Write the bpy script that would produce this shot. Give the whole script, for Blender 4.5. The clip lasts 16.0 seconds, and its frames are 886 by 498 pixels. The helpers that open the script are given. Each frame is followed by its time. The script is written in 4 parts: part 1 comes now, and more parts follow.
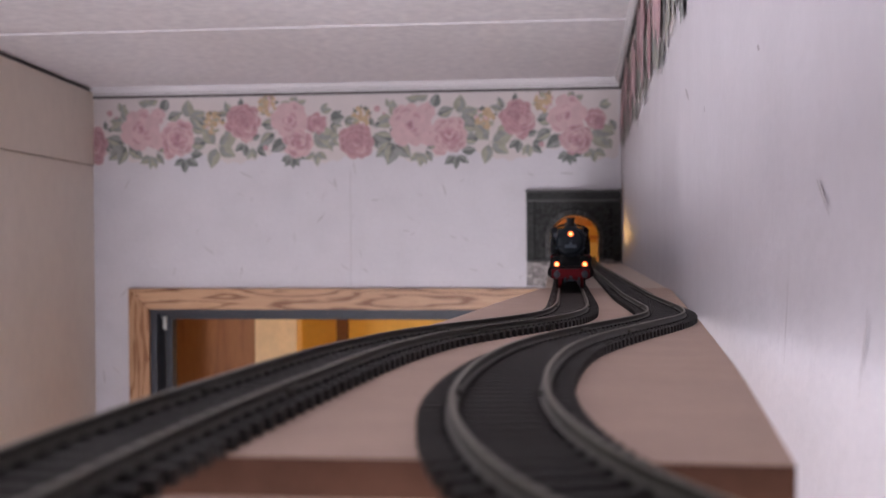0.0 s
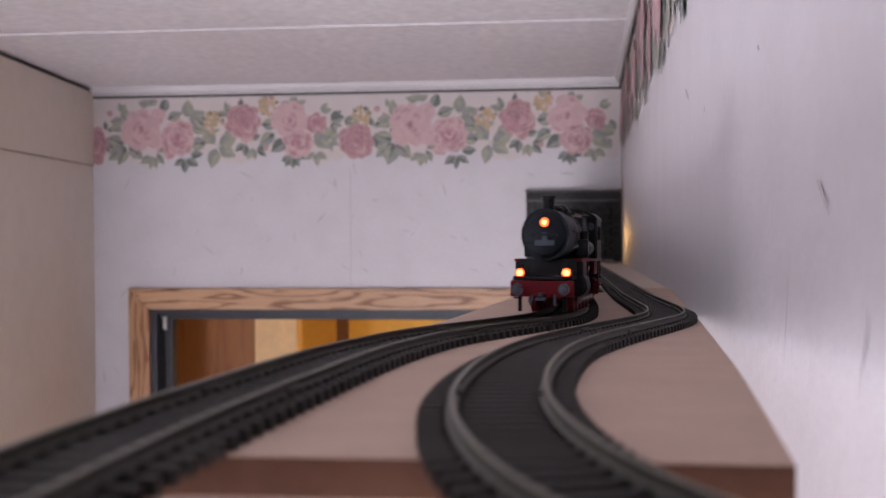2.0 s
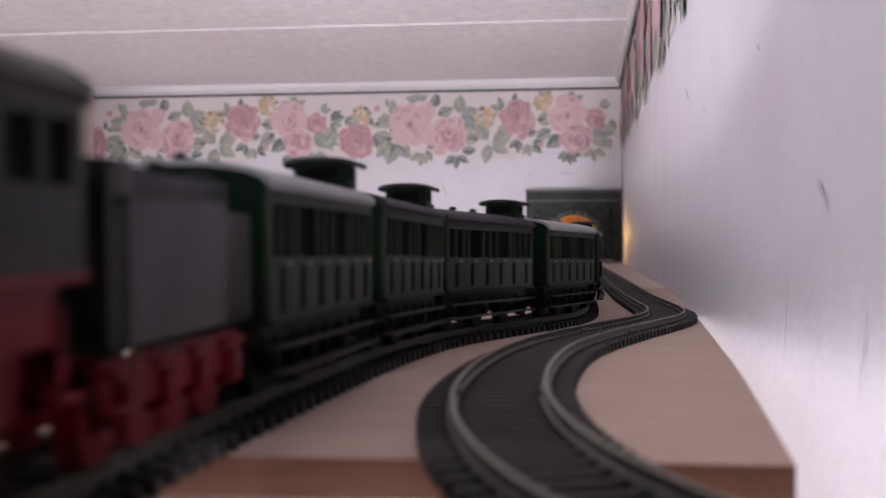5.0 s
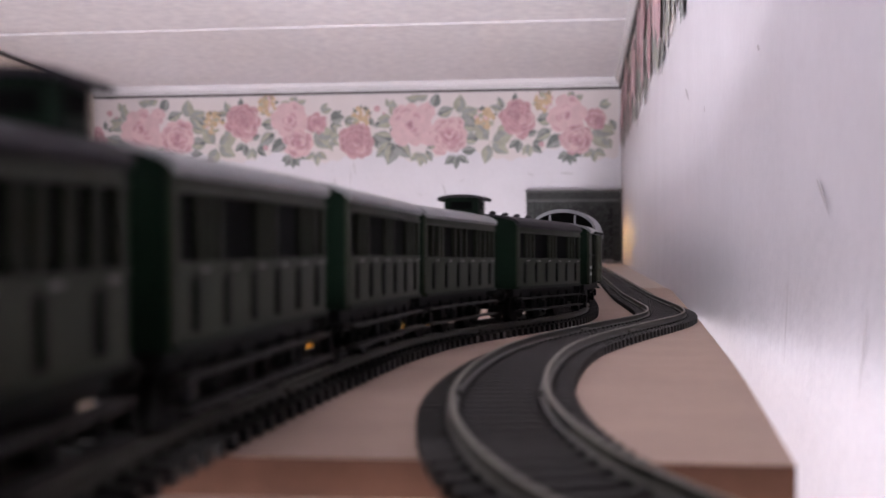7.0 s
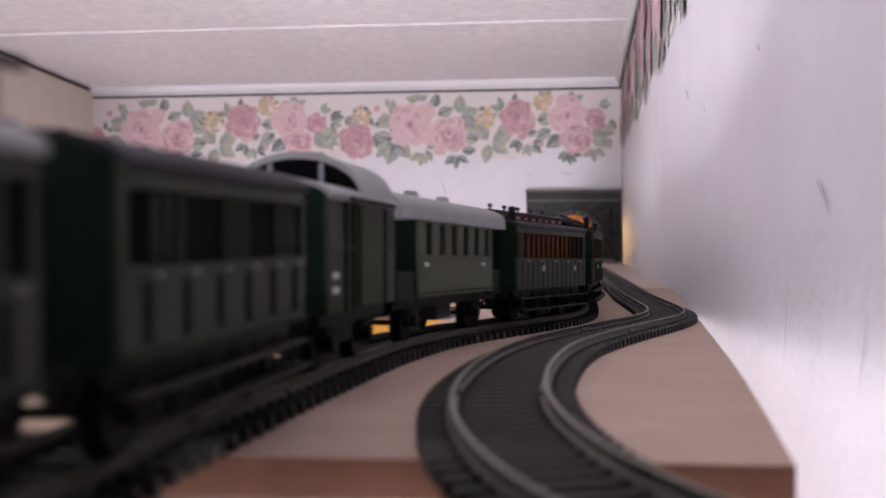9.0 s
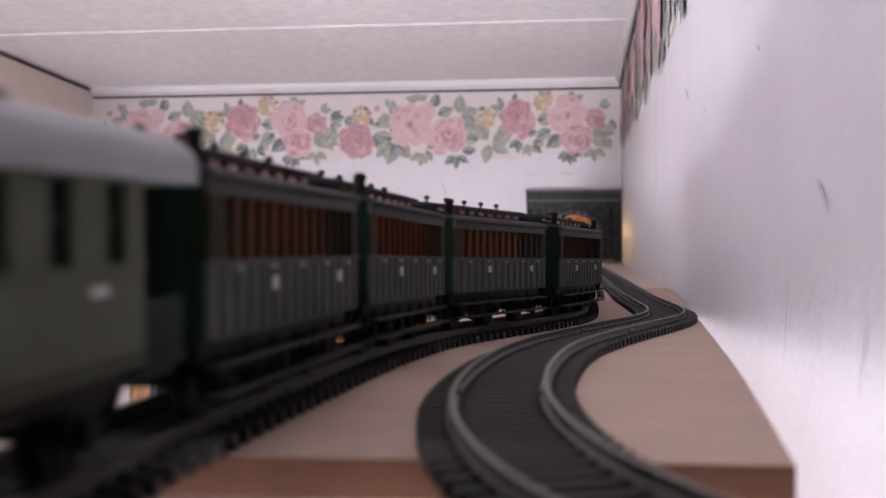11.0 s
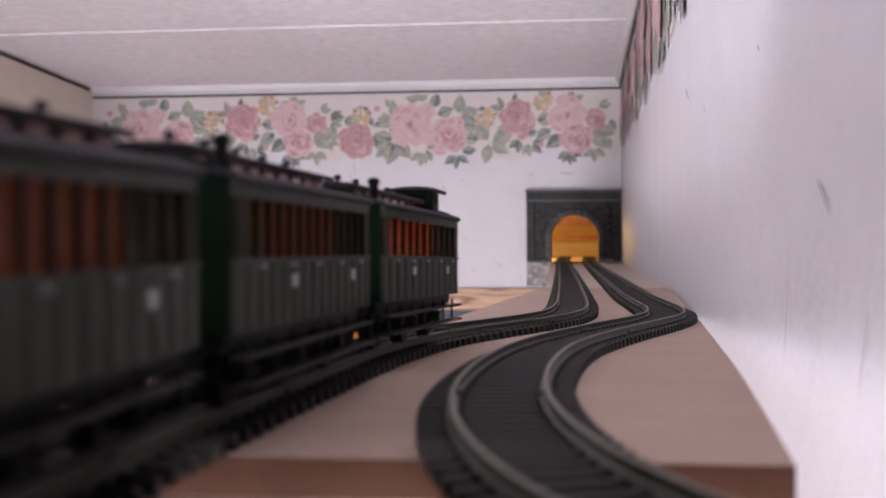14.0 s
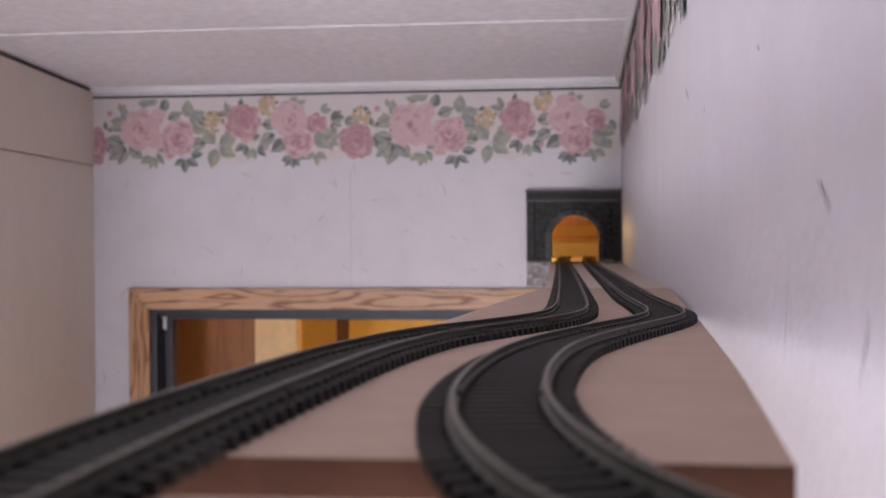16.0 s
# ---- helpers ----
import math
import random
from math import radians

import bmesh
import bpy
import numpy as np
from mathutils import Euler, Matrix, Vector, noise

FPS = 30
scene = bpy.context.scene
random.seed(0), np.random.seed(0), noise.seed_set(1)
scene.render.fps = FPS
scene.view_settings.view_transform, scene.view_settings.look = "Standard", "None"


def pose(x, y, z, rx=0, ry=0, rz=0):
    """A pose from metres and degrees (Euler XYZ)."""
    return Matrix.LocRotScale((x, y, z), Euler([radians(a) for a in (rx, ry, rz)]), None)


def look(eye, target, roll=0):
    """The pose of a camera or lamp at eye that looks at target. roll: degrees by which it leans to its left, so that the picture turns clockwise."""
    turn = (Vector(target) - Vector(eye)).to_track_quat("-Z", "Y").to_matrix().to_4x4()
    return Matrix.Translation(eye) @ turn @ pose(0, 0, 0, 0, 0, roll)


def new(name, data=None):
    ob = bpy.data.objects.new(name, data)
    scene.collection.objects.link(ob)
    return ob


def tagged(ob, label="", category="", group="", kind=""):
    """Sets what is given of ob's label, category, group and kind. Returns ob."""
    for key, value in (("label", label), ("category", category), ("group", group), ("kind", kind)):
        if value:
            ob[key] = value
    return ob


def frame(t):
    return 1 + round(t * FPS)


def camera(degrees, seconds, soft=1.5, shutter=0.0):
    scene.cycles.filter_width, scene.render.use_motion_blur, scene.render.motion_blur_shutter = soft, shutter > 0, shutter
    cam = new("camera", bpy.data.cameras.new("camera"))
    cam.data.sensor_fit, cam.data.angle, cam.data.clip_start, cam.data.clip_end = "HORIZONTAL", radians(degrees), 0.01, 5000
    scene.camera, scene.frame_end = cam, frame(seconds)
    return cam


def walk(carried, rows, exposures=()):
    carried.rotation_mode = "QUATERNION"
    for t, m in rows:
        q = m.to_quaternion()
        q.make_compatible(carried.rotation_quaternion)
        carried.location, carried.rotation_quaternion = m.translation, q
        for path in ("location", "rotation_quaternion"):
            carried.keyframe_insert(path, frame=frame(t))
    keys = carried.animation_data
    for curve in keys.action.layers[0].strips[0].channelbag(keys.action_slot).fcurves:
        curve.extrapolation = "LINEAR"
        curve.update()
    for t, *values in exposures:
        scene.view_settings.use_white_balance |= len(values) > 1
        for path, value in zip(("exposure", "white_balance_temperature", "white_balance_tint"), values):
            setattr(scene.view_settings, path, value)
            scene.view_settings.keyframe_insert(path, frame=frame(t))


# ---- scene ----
EYE = Vector((0.0, 0.0, 2.18))
FAR = 2.5            # the far wall
WALL_X = 0.068       # the wall beside the shelf
CEIL = EYE.z + 0.3005

cam = camera(40.0, 16.0, soft=1.5, shutter=0.5)
VIEW = Matrix.Translation(EYE) @ pose(0, 0, 0, 0, 0, 6.8) @ pose(0, 0, 0, 88.96, 0, 0) @ pose(0, 0, 0, 0, 0, -0.34)
walk(cam, [(0, VIEW), (16, VIEW)],
     exposures=[(0, -0.16), (2.8, -0.15), (3.5, -0.03), (4.2, 0.06), (6.3, 0.34), (12.5, 0.32), (14.0, 0.2), (15.0, 0.04), (15.5, -0.04), (16, -0.18)])
cam.data.dof.use_dof = True
cam.data.dof.focus_distance = 0.6
cam.data.dof.aperture_fstop = 24

# ---- light ----
world = bpy.data.worlds.new("world")
scene.world = world
world.use_nodes = True
sky = world.node_tree.nodes.new("ShaderNodeTexSky")
sky.sky_type = "NISHITA"
sky.sun_disc = False
sky.sun_elevation, sky.sun_rotation = radians(35), radians(200)
world.node_tree.links.new(sky.outputs[0], world.node_tree.nodes["Background"].inputs[0])
world.node_tree.nodes["Background"].inputs[1].default_value = 0.1


def area_lamp(name, m, w, h, power, colour):
    d = bpy.data.lights.new(name, "AREA")
    d.shape, d.size, d.size_y, d.energy, d.color = "RECTANGLE", w, h, power, colour
    ob = new(name, d)
    ob.matrix_world = m
    return ob


# daylight through the window behind, and the warm lamps of the next room
area_lamp("window_light", look((-0.46, -2.66, 1.05), (-0.62, 0, 2.0)), 0.70, 1.25, 84, (0.955, 0.92, 1.0))
area_lamp("side_window_light", look((-1.68, -0.45, 1.0), (-0.3, 0.3, 2.2)), 1.15, 1.05, 32, (0.955, 0.92, 1.0))


def point_lamp(name, at, power, colour, size=0.05):
    d = bpy.data.lights.new(name, "POINT")
    d.energy, d.color, d.shadow_soft_size = power, colour, size
    ob = new(name, d)
    ob.location = at
    return ob


point_lamp("next_room_lamp", (-0.62, 3.2, 2.16), 9, (1.0, 0.62, 0.25), 0.06)
point_lamp("tunnel_lamp", (-0.117, 2.755, 2.16), 1.2, (1.0, 0.55, 0.17), 0.02)


# ---- materials ----
def material(name, base, rough=0.6, metal=0.0, var=0.12, scale=30.0, bump=0.0, bump_scale=200.0, stretch=(1, 1, 1), second=None, emit=None, strength=0.0, spec=0.5, piece=0.0):
    """A surface of one colour, with stains at one scale and grain at another."""
    m = bpy.data.materials.new(name)
    m.use_nodes = True
    n, l = m.node_tree.nodes, m.node_tree.links
    b = n["Principled BSDF"]
    b.inputs["Roughness"].default_value, b.inputs["Metallic"].default_value = rough, metal
    b.inputs["Specular IOR Level"].default_value = spec
    tc = n.new("ShaderNodeTexCoord")
    mp = n.new("ShaderNodeMapping")
    mp.inputs["Scale"].default_value = stretch
    l.new(tc.outputs["Object"], mp.inputs[0])
    big, fine = n.new("ShaderNodeTexNoise"), n.new("ShaderNodeTexNoise")
    big.inputs["Scale"].default_value, fine.inputs["Scale"].default_value = scale, scale * 9
    big.inputs["Detail"].default_value = 4
    l.new(mp.outputs[0], big.inputs[0]), l.new(mp.outputs[0], fine.inputs[0])
    add = n.new("ShaderNodeMath")
    add.operation = "MULTIPLY_ADD"
    l.new(fine.outputs[0], add.inputs[0])
    add.inputs[1].default_value = 0.5
    l.new(big.outputs[0], add.inputs[2])
    ramp = n.new("ShaderNodeValToRGB")
    ramp.color_ramp.elements[0].position, ramp.color_ramp.elements[1].position = 0.45, 1.05
    c2 = second or tuple(min(1, c * (1 + var)) for c in base)
    c1 = tuple(c * (1 - var) for c in base)
    ramp.color_ramp.elements[0].color, ramp.color_ramp.elements[1].color = (*c1, 1), (*c2, 1)
    l.new(add.outputs[0], ramp.inputs[0])
    l.new(ramp.outputs[0], b.inputs["Base Color"])
    if piece:
        info, hsv, rng = n.new("ShaderNodeObjectInfo"), n.new("ShaderNodeHueSaturation"), n.new("ShaderNodeMapRange")
        rng.inputs["To Min"].default_value, rng.inputs["To Max"].default_value = 1 - piece, 1 + piece
        l.new(info.outputs["Random"], rng.inputs["Value"]), l.new(rng.outputs[0], hsv.inputs["Value"])
        l.new(ramp.outputs[0], hsv.inputs["Color"]), l.new(hsv.outputs[0], b.inputs["Base Color"])
    if bump:
        tx, bp = n.new("ShaderNodeTexNoise"), n.new("ShaderNodeBump")
        tx.inputs["Scale"].default_value = bump_scale
        l.new(mp.outputs[0], tx.inputs[0])
        bp.inputs["Strength"].default_value, bp.inputs["Distance"].default_value = bump, 0.001
        l.new(tx.outputs[0], bp.inputs["Height"]), l.new(bp.outputs[0], b.inputs["Normal"])
    if emit:
        b.inputs["Emission Color"].default_value, b.inputs["Emission Strength"].default_value = (*emit, 1), strength
    return m


def wood(name, dark, light, axis=0, rough=0.45, scale=2.6, rings=9.0):
    """Flat-sawn grain: contour lines of a stretched noise, with fine pores along one axis."""
    m = material(name, light, rough, bump=0.15, bump_scale=300)
    n, l = m.node_tree.nodes, m.node_tree.links
    tc, mp, nz, mul, pp, rp = [n.new("ShaderNode" + k) for k in ("TexCoord", "Mapping", "TexNoise", "Math", "Math", "ValToRGB")]
    s = [10.0, 10.0, 10.0]
    s[axis] = 1.3
    mp.inputs["Scale"].default_value = s
    l.new(tc.outputs["Object"], mp.inputs[0]), l.new(mp.outputs[0], nz.inputs["Vector"])
    nz.inputs["Scale"].default_value, nz.inputs["Detail"].default_value, nz.inputs["Roughness"].default_value = scale, 3.0, 0.42
    mul.operation, pp.operation = "MULTIPLY", "PINGPONG"
    mul.inputs[1].default_value, pp.inputs[1].default_value = rings, 0.5
    l.new(nz.outputs[0], mul.inputs[0]), l.new(mul.outputs[0], pp.inputs[0]), l.new(pp.outputs[0], rp.inputs[0])
    rp.color_ramp.elements[0].color, rp.color_ramp.elements[1].color = (*dark, 1), (*light, 1)
    rp.color_ramp.elements[0].position, rp.color_ramp.elements[1].position = 0.06, 0.24
    mp2, pore, mix = n.new("ShaderNodeMapping"), n.new("ShaderNodeTexNoise"), n.new("ShaderNodeMix")
    s[axis] = 0.5
    mp2.inputs["Scale"].default_value = s
    l.new(tc.outputs["Object"], mp2.inputs[0]), l.new(mp2.outputs[0], pore.inputs["Vector"])
    pore.inputs["Scale"].default_value, pore.inputs["Detail"].default_value = 40.0, 2.0
    mix.data_type, mix.blend_type = "RGBA", "SOFT_LIGHT"
    mix.inputs[0].default_value = 0.5
    colours = [k for k in mix.inputs if k.type == "RGBA"]
    l.new(rp.outputs[0], colours[0]), l.new(pore.outputs[0], colours[1])
    l.new([k for k in mix.outputs if k.type == "RGBA"][0], n["Principled BSDF"].inputs["Base Color"])
    return m


M_PAPER = material("wallpaper", (0.62, 0.60, 0.635), 0.42, var=0.05, scale=14, bump=0.5, bump_scale=110)
M_FLECK = material("fleck", (0.40, 0.375, 0.385), 0.7)
M_CEIL = material("ceiling_texture", (0.88, 0.86, 0.92), 0.8, var=0.13, scale=60, bump=1.0, bump_scale=420)
M_WHITE = material("white_trim", (0.72, 0.70, 0.72), 0.5, var=0.03)
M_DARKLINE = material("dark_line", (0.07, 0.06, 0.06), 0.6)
M_BEIGE = material("beige_laminate", (0.76, 0.675, 0.58), 0.55, var=0.06, scale=4, bump=0.1)
M_OAK = wood("oak_across", (0.23, 0.10, 0.045), (0.52, 0.31, 0.175), 0)
M_OAK_UP = wood("oak_upright", (0.25, 0.11, 0.045), (0.46, 0.26, 0.14), 2)
M_ALU = material("dark_aluminium", (0.038, 0.043, 0.054), 0.5, 0.15, var=0.1)
M_BROWN = wood("brown_veneer", (0.22, 0.080, 0.018), (0.27, 0.105, 0.026), 2, scale=1.2, rings=5.0)
M_CREAM = material("cream_paint", (0.72, 0.52, 0.28), 0.6)
M_OCHRE = material("ochre_paint", (0.62, 0.40, 0.08), 0.6)
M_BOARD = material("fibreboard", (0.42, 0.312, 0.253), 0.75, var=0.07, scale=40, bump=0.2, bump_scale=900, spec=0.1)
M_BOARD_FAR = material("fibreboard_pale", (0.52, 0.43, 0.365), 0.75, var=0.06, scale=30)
# brown of the sawn edge, darkened further to hold the shade on it
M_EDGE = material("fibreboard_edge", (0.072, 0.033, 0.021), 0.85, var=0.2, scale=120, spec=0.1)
M_TIE = material("sleeper_plastic", (0.018, 0.0165, 0.0155), 0.55, var=0.35, scale=300, bump=0.25, bump_scale=2500, spec=0.16, piece=0.15)
M_RAIL = material("rail_metal", (0.036, 0.034, 0.025), 0.55, 0.15, var=0.25, scale=200)
M_RAILTOP = material("rail_head", (0.125, 0.117, 0.085), 0.42, 0.6, var=0.2, scale=300)
M_STONE = material("dark_stone", (0.052, 0.054, 0.053), 0.7, var=0.5, scale=220, bump=0.6, bump_scale=1200, spec=0.15, piece=0.28)
M_STONE2 = material("dark_stone_edge", (0.10, 0.10, 0.098), 0.7, var=0.4, scale=220, bump=0.5, bump_scale=1200, spec=0.15, piece=0.3)
M_MORTAR = material("dark_mortar", (0.03, 0.03, 0.03), 0.8, spec=0.1)
M_ROCK = material("pale_rubble", (0.30, 0.28, 0.27), 0.8, var=0.7, scale=160, bump=1.0, bump_scale=500, piece=0.55)
M_BLACK = material("loco_black", (0.005, 0.0055, 0.0065), 0.42, var=0.3, scale=120, spec=0.14)
M_SMOKE = material("smokebox_black", (0.007, 0.010, 0.014), 0.5, var=0.3, scale=160, spec=0.14)
M_RED = material("loco_red", (0.10, 0.004, 0.007), 0.45, var=0.2, scale=200, spec=0.1)
M_STEEL = material("worn_steel", (0.28, 0.27, 0.26), 0.4, 0.8, var=0.2, scale=300)
M_GREY = material("tender_grey", (0.062, 0.062, 0.064), 0.55, var=0.15, scale=100, spec=0.05)
M_BUFFER = material("buffer_steel", (0.045, 0.052, 0.066), 0.4, 0.5, var=0.2, scale=300)
M_PLATE = material("plate_grey", (0.045, 0.058, 0.075), 0.5, var=0.2, scale=300, spec=0.2)
M_GREEN = material("coach_green", (0.0085, 0.012, 0.008), 0.5, var=0.15, scale=150, spec=0.05)
M_ENDGREEN = material("coach_end_green", (0.004, 0.011, 0.006), 0.5, var=0.15, scale=150, spec=0.05)
M_PALEGREEN = material("pale_coach_green", (0.070, 0.078, 0.052), 0.5, var=0.1, scale=120, spec=0.05)
M_GREYGREEN = material("grey_green", (0.032, 0.036, 0.026), 0.5, var=0.12, scale=150, spec=0.05)
M_GREYSIDE = material("grey_panel", (0.052, 0.055, 0.045), 0.55, var=0.14, scale=160, spec=0.05)
M_ROOF = material("roof_grey", (0.20, 0.205, 0.21), 0.5, var=0.12, scale=90)
M_ROOFDARK = material("roof_dark", (0.033, 0.031, 0.035), 0.6, var=0.15, scale=90, spec=0.05)
M_UNDER = material("underframe_black", (0.0075, 0.007, 0.007), 0.6, var=0.3, scale=200, spec=0.08)
M_GLASS = material("dark_glass", (0.003, 0.003, 0.003), 0.55, var=0.1, spec=0.01)
M_SLOT = material("slot_black_green", (0.003, 0.004, 0.003), 0.6, spec=0.02)
M_POST = material("brown_window_post", (0.016, 0.012, 0.007), 0.6, var=0.3, scale=300, spec=0.05)
M_BARS = material("pale_print", (0.55, 0.56, 0.54), 0.6)
M_LAMP = material("headlamp_glow", (0.9, 0.4, 0.1), 0.4, emit=(1.0, 0.06, 0.004), strength=2.0)
M_HOT = material("headlamp_core", (1.0, 0.8, 0.5), 0.4, emit=(1.0, 0.36, 0.085), strength=3.6)
M_BULB = material("carriage_bulb", (1.0, 0.6, 0.3), 0.4, emit=(1.0, 0.17, 0.018), strength=150.0)
M_BULB_DIM = material("dim_carriage_bulb", (1.0, 0.6, 0.3), 0.4, emit=(1.0, 0.15, 0.014), strength=40.0)
M_CABIN = material("compartment_brown", (0.42, 0.24, 0.12), 0.7, var=0.15, scale=200, spec=0.1)
M_PANE = material("tinted_pane", (0.62, 0.55, 0.46), 0.05, var=0.05, spec=0.1)
n = M_PANE.node_tree.nodes
see, blend = n.new("ShaderNodeBsdfTransparent"), n.new("ShaderNodeMixShader")
see.inputs[0].default_value, blend.inputs[0].default_value = (0.75, 0.62, 0.5, 1), 0.06
M_PANE.node_tree.links.new(see.outputs[0], blend.inputs[1]), M_PANE.node_tree.links.new(n["Principled BSDF"].outputs[0], blend.inputs[2])
M_PANE.node_tree.links.new(blend.outputs[0], n["Material Output"].inputs["Surface"])
# pane with a faint glow of its own in place of inside light
M_GLOWPANE = material("faint_window", (0.025, 0.012, 0.008), 0.25, emit=(1.0, 0.10, 0.012), strength=0.016)
M_PINK = [material("rose_pale", (0.57, 0.395, 0.41), 0.6, var=0.12, scale=60), material("rose_mid", (0.47, 0.285, 0.305), 0.6, var=0.15, scale=60),
          material("rose_deep", (0.38, 0.205, 0.23), 0.6, var=0.2, scale=60)]
M_LEAF = [material("leaf_dark", (0.135, 0.150, 0.140), 0.6, var=0.3, scale=80), material("leaf_grey", (0.27, 0.285, 0.268), 0.6, var=0.2, scale=80),
          material("leaf_olive", (0.34, 0.335, 0.265), 0.6, var=0.2, scale=80)]
M_TAN = material("blossom_tan", (0.48, 0.35, 0.22), 0.6, var=0.25, scale=120)
M_BAND = material("border_paper", (0.62, 0.565, 0.56), 0.5, var=0.04, scale=20)
M_GROUND = material("carpet", (0.42, 0.37, 0.32), 0.95, var=0.2)
M_WINDOW = material("window_pane", (0.95, 0.97, 1.0), 0.02, var=0.01)
M_WINDOW.node_tree.nodes["Principled BSDF"].inputs["Transmission Weight"].default_value = 1.0
M_TUNNEL = material("tunnel_ochre", (0.36, 0.21, 0.055), 0.7, var=0.2)
M_SILL = material("tunnel_sill", (0.42, 0.33, 0.17), 0.7, var=0.15)


# ---- mesh helpers ----
def box(bm, c, s, bevel=0.0, rot=None):
    """A box of size s round c, its edges rounded by bevel."""
    r = bmesh.ops.create_cube(bm, size=1.0)
    m = Matrix.Translation(c) @ (rot or Matrix()) @ Matrix.Diagonal((*s, 1))
    bmesh.ops.transform(bm, matrix=m, verts=r["verts"])
    if bevel:
        e = list({e for v in r["verts"] for e in v.link_edges})
        bmesh.ops.bevel(bm, geom=e, offset=bevel, segments=2, affect="EDGES", profile=0.7)
    return bm


def tube(bm, a, b, r, r2=None, seg=20, bevel=0.0):
    """A round bar or cone from a to b."""
    a, b = Vector(a), Vector(b)
    d = b - a
    q = bmesh.ops.create_cone(bm, cap_ends=True, segments=seg, radius1=r, radius2=r if r2 is None else r2, depth=d.length)
    bmesh.ops.transform(bm, matrix=Matrix.Translation((a + b) / 2) @ d.to_track_quat("Z", "Y").to_matrix().to_4x4(), verts=q["verts"])
    return bm


def ball(bm, c, r, sc=(1, 1, 1)):
    q = bmesh.ops.create_uvsphere(bm, u_segments=16, v_segments=10, radius=r)
    bmesh.ops.transform(bm, matrix=Matrix.Translation(c) @ Matrix.Diagonal((*sc, 1)), verts=q["verts"])
    return bm


def prism(bm, outline, y0, y1):
    """A solid with the (x, z) outline from y0 to y1."""
    a = [bm.verts.new((x, y0, z)) for x, z in outline]
    b = [bm.verts.new((x, y1, z)) for x, z in outline]
    n = len(a)
    bm.faces.new(a), bm.faces.new(b[::-1])
    for i in range(n):
        bm.faces.new((a[(i + 1) % n], a[i], b[i], b[(i + 1) % n]))
    return bm


def mesh_of(bm, name, mat, smooth=False):
    bmesh.ops.recalc_face_normals(bm, faces=bm.faces)
    me = bpy.data.meshes.new(name)
    bm.to_mesh(me)
    bm.free()
    me.materials.append(mat)
    if smooth:
        me.shade_smooth()
        me.set_sharp_from_angle(angle=radians(35))
    return me


def part(name, bm, mat, parent=None, label="", smooth=True):
    ob = new(name, mesh_of(bm, name, mat, smooth))
    if parent:
        ob.parent = parent
    if label:
        tagged(ob, label)
    return ob


def thing(name, label, category, group="", kind=""):
    return tagged(new(name), label, category, group, kind)


def B():
    return bmesh.new()


# ---- the line of the tracks ----
PROFILE_Y = (-3.5, 0.15, 0.2, 0.3, 0.4, 0.55, 0.65, 0.87, 1.0, 2.5, 6.0)
PROFILE_Z = (-0.029, -0.029, -0.0294, -0.0314, -0.0346, -0.038, -0.0404, -0.0444, -0.0465, -0.0705, -0.0705)
GRID_Y = np.linspace(-3.4, 5.9, 3721)


def deepen(y):
    """Share by which the shelf runs on beyond the bend."""
    return 1.0 + 0.045 * np.interp(y, (0.40, 0.44, 0.52, 0.56, 0.85, 2.2), (0, 0.08, 0.92, 1, 1, 0))


DENSE_Y = np.linspace(-3.4, 6.0, 1881)
GRID_Z = np.interp(GRID_Y, DENSE_Y * deepen(DENSE_Y), np.interp(DENSE_Y, PROFILE_Y, PROFILE_Z) * deepen(DENSE_Y))
soften = np.hanning(41) / np.hanning(41).sum()
GRID_Z = np.convolve(np.pad(GRID_Z, 20, "edge"), soften, "valid")


def rail_z(y):
    """Height of the rail heads at the depth y."""
    return EYE.z + float(np.interp(y, GRID_Y, GRID_Z))


SHELF_DROP = 0.0052


def line(points):
    """A smooth line through the points: arc lengths and places."""
    p = np.array(points)
    p = p * deepen(p[:, 1])[:, None]
    d = np.r_[0, np.cumsum(np.linalg.norm(np.diff(p, axis=0), axis=1))]
    s = np.arange(0, d[-1], 0.002)
    q = np.stack([np.interp(s, d, p[:, i]) for i in (0, 1)], 1)
    k = np.hanning(41) / np.hanning(41).sum()
    q = np.stack([np.convolve(np.pad(q[:, i], 20, "edge"), k, "valid") for i in (0, 1)], 1)
    s = np.r_[0, np.cumsum(np.linalg.norm(np.diff(q, axis=0), axis=1))]
    return s, q


LEFT_S, LEFT = line([(-0.070, -2.4), (-0.070, 0.0), (-0.0697, 0.1752), (-0.0692, 0.2001), (-0.0682, 0.2279), (-0.0668, 0.273), (-0.064, 0.340),
                     (-0.0575, 0.4028), (-0.0469, 0.438), (-0.034, 0.4735), (-0.0225, 0.507), (-0.0145, 0.5397), (-0.0102, 0.58), (-0.009, 0.65),
                     (-0.0111, 0.773), (-0.016, 1.0186), (-0.0294, 1.596), (-0.052, 2.5), (-0.0555, 2.65), (-0.056, 4.6)])
LEFT_S = LEFT_S - 1.5
LEFT[:, 0] += 0.0007
RIGHT_S, RIGHT = line([(0.040, -2.4), (0.040, -0.05), (0.033, 0.04), (0.0195, 0.10), (-0.0025, 0.1452), (-0.0061, 0.1575), (-0.0116, 0.1802), (-0.0153, 0.2037), (-0.0171, 0.2215),
                       (-0.0182, 0.2476), (-0.0179, 0.2804), (-0.0152, 0.3278), (-0.0113, 0.3637), (-0.0043, 0.4003), (0.0076, 0.4454), (0.0249, 0.5024),
                       (0.0335, 0.542), (0.0362, 0.5953), (0.0340, 0.6659), (0.0298, 0.7737), (0.0255, 1.0179), (0.0085, 1.9987), (0.002, 2.5), (0.002, 4.6)])
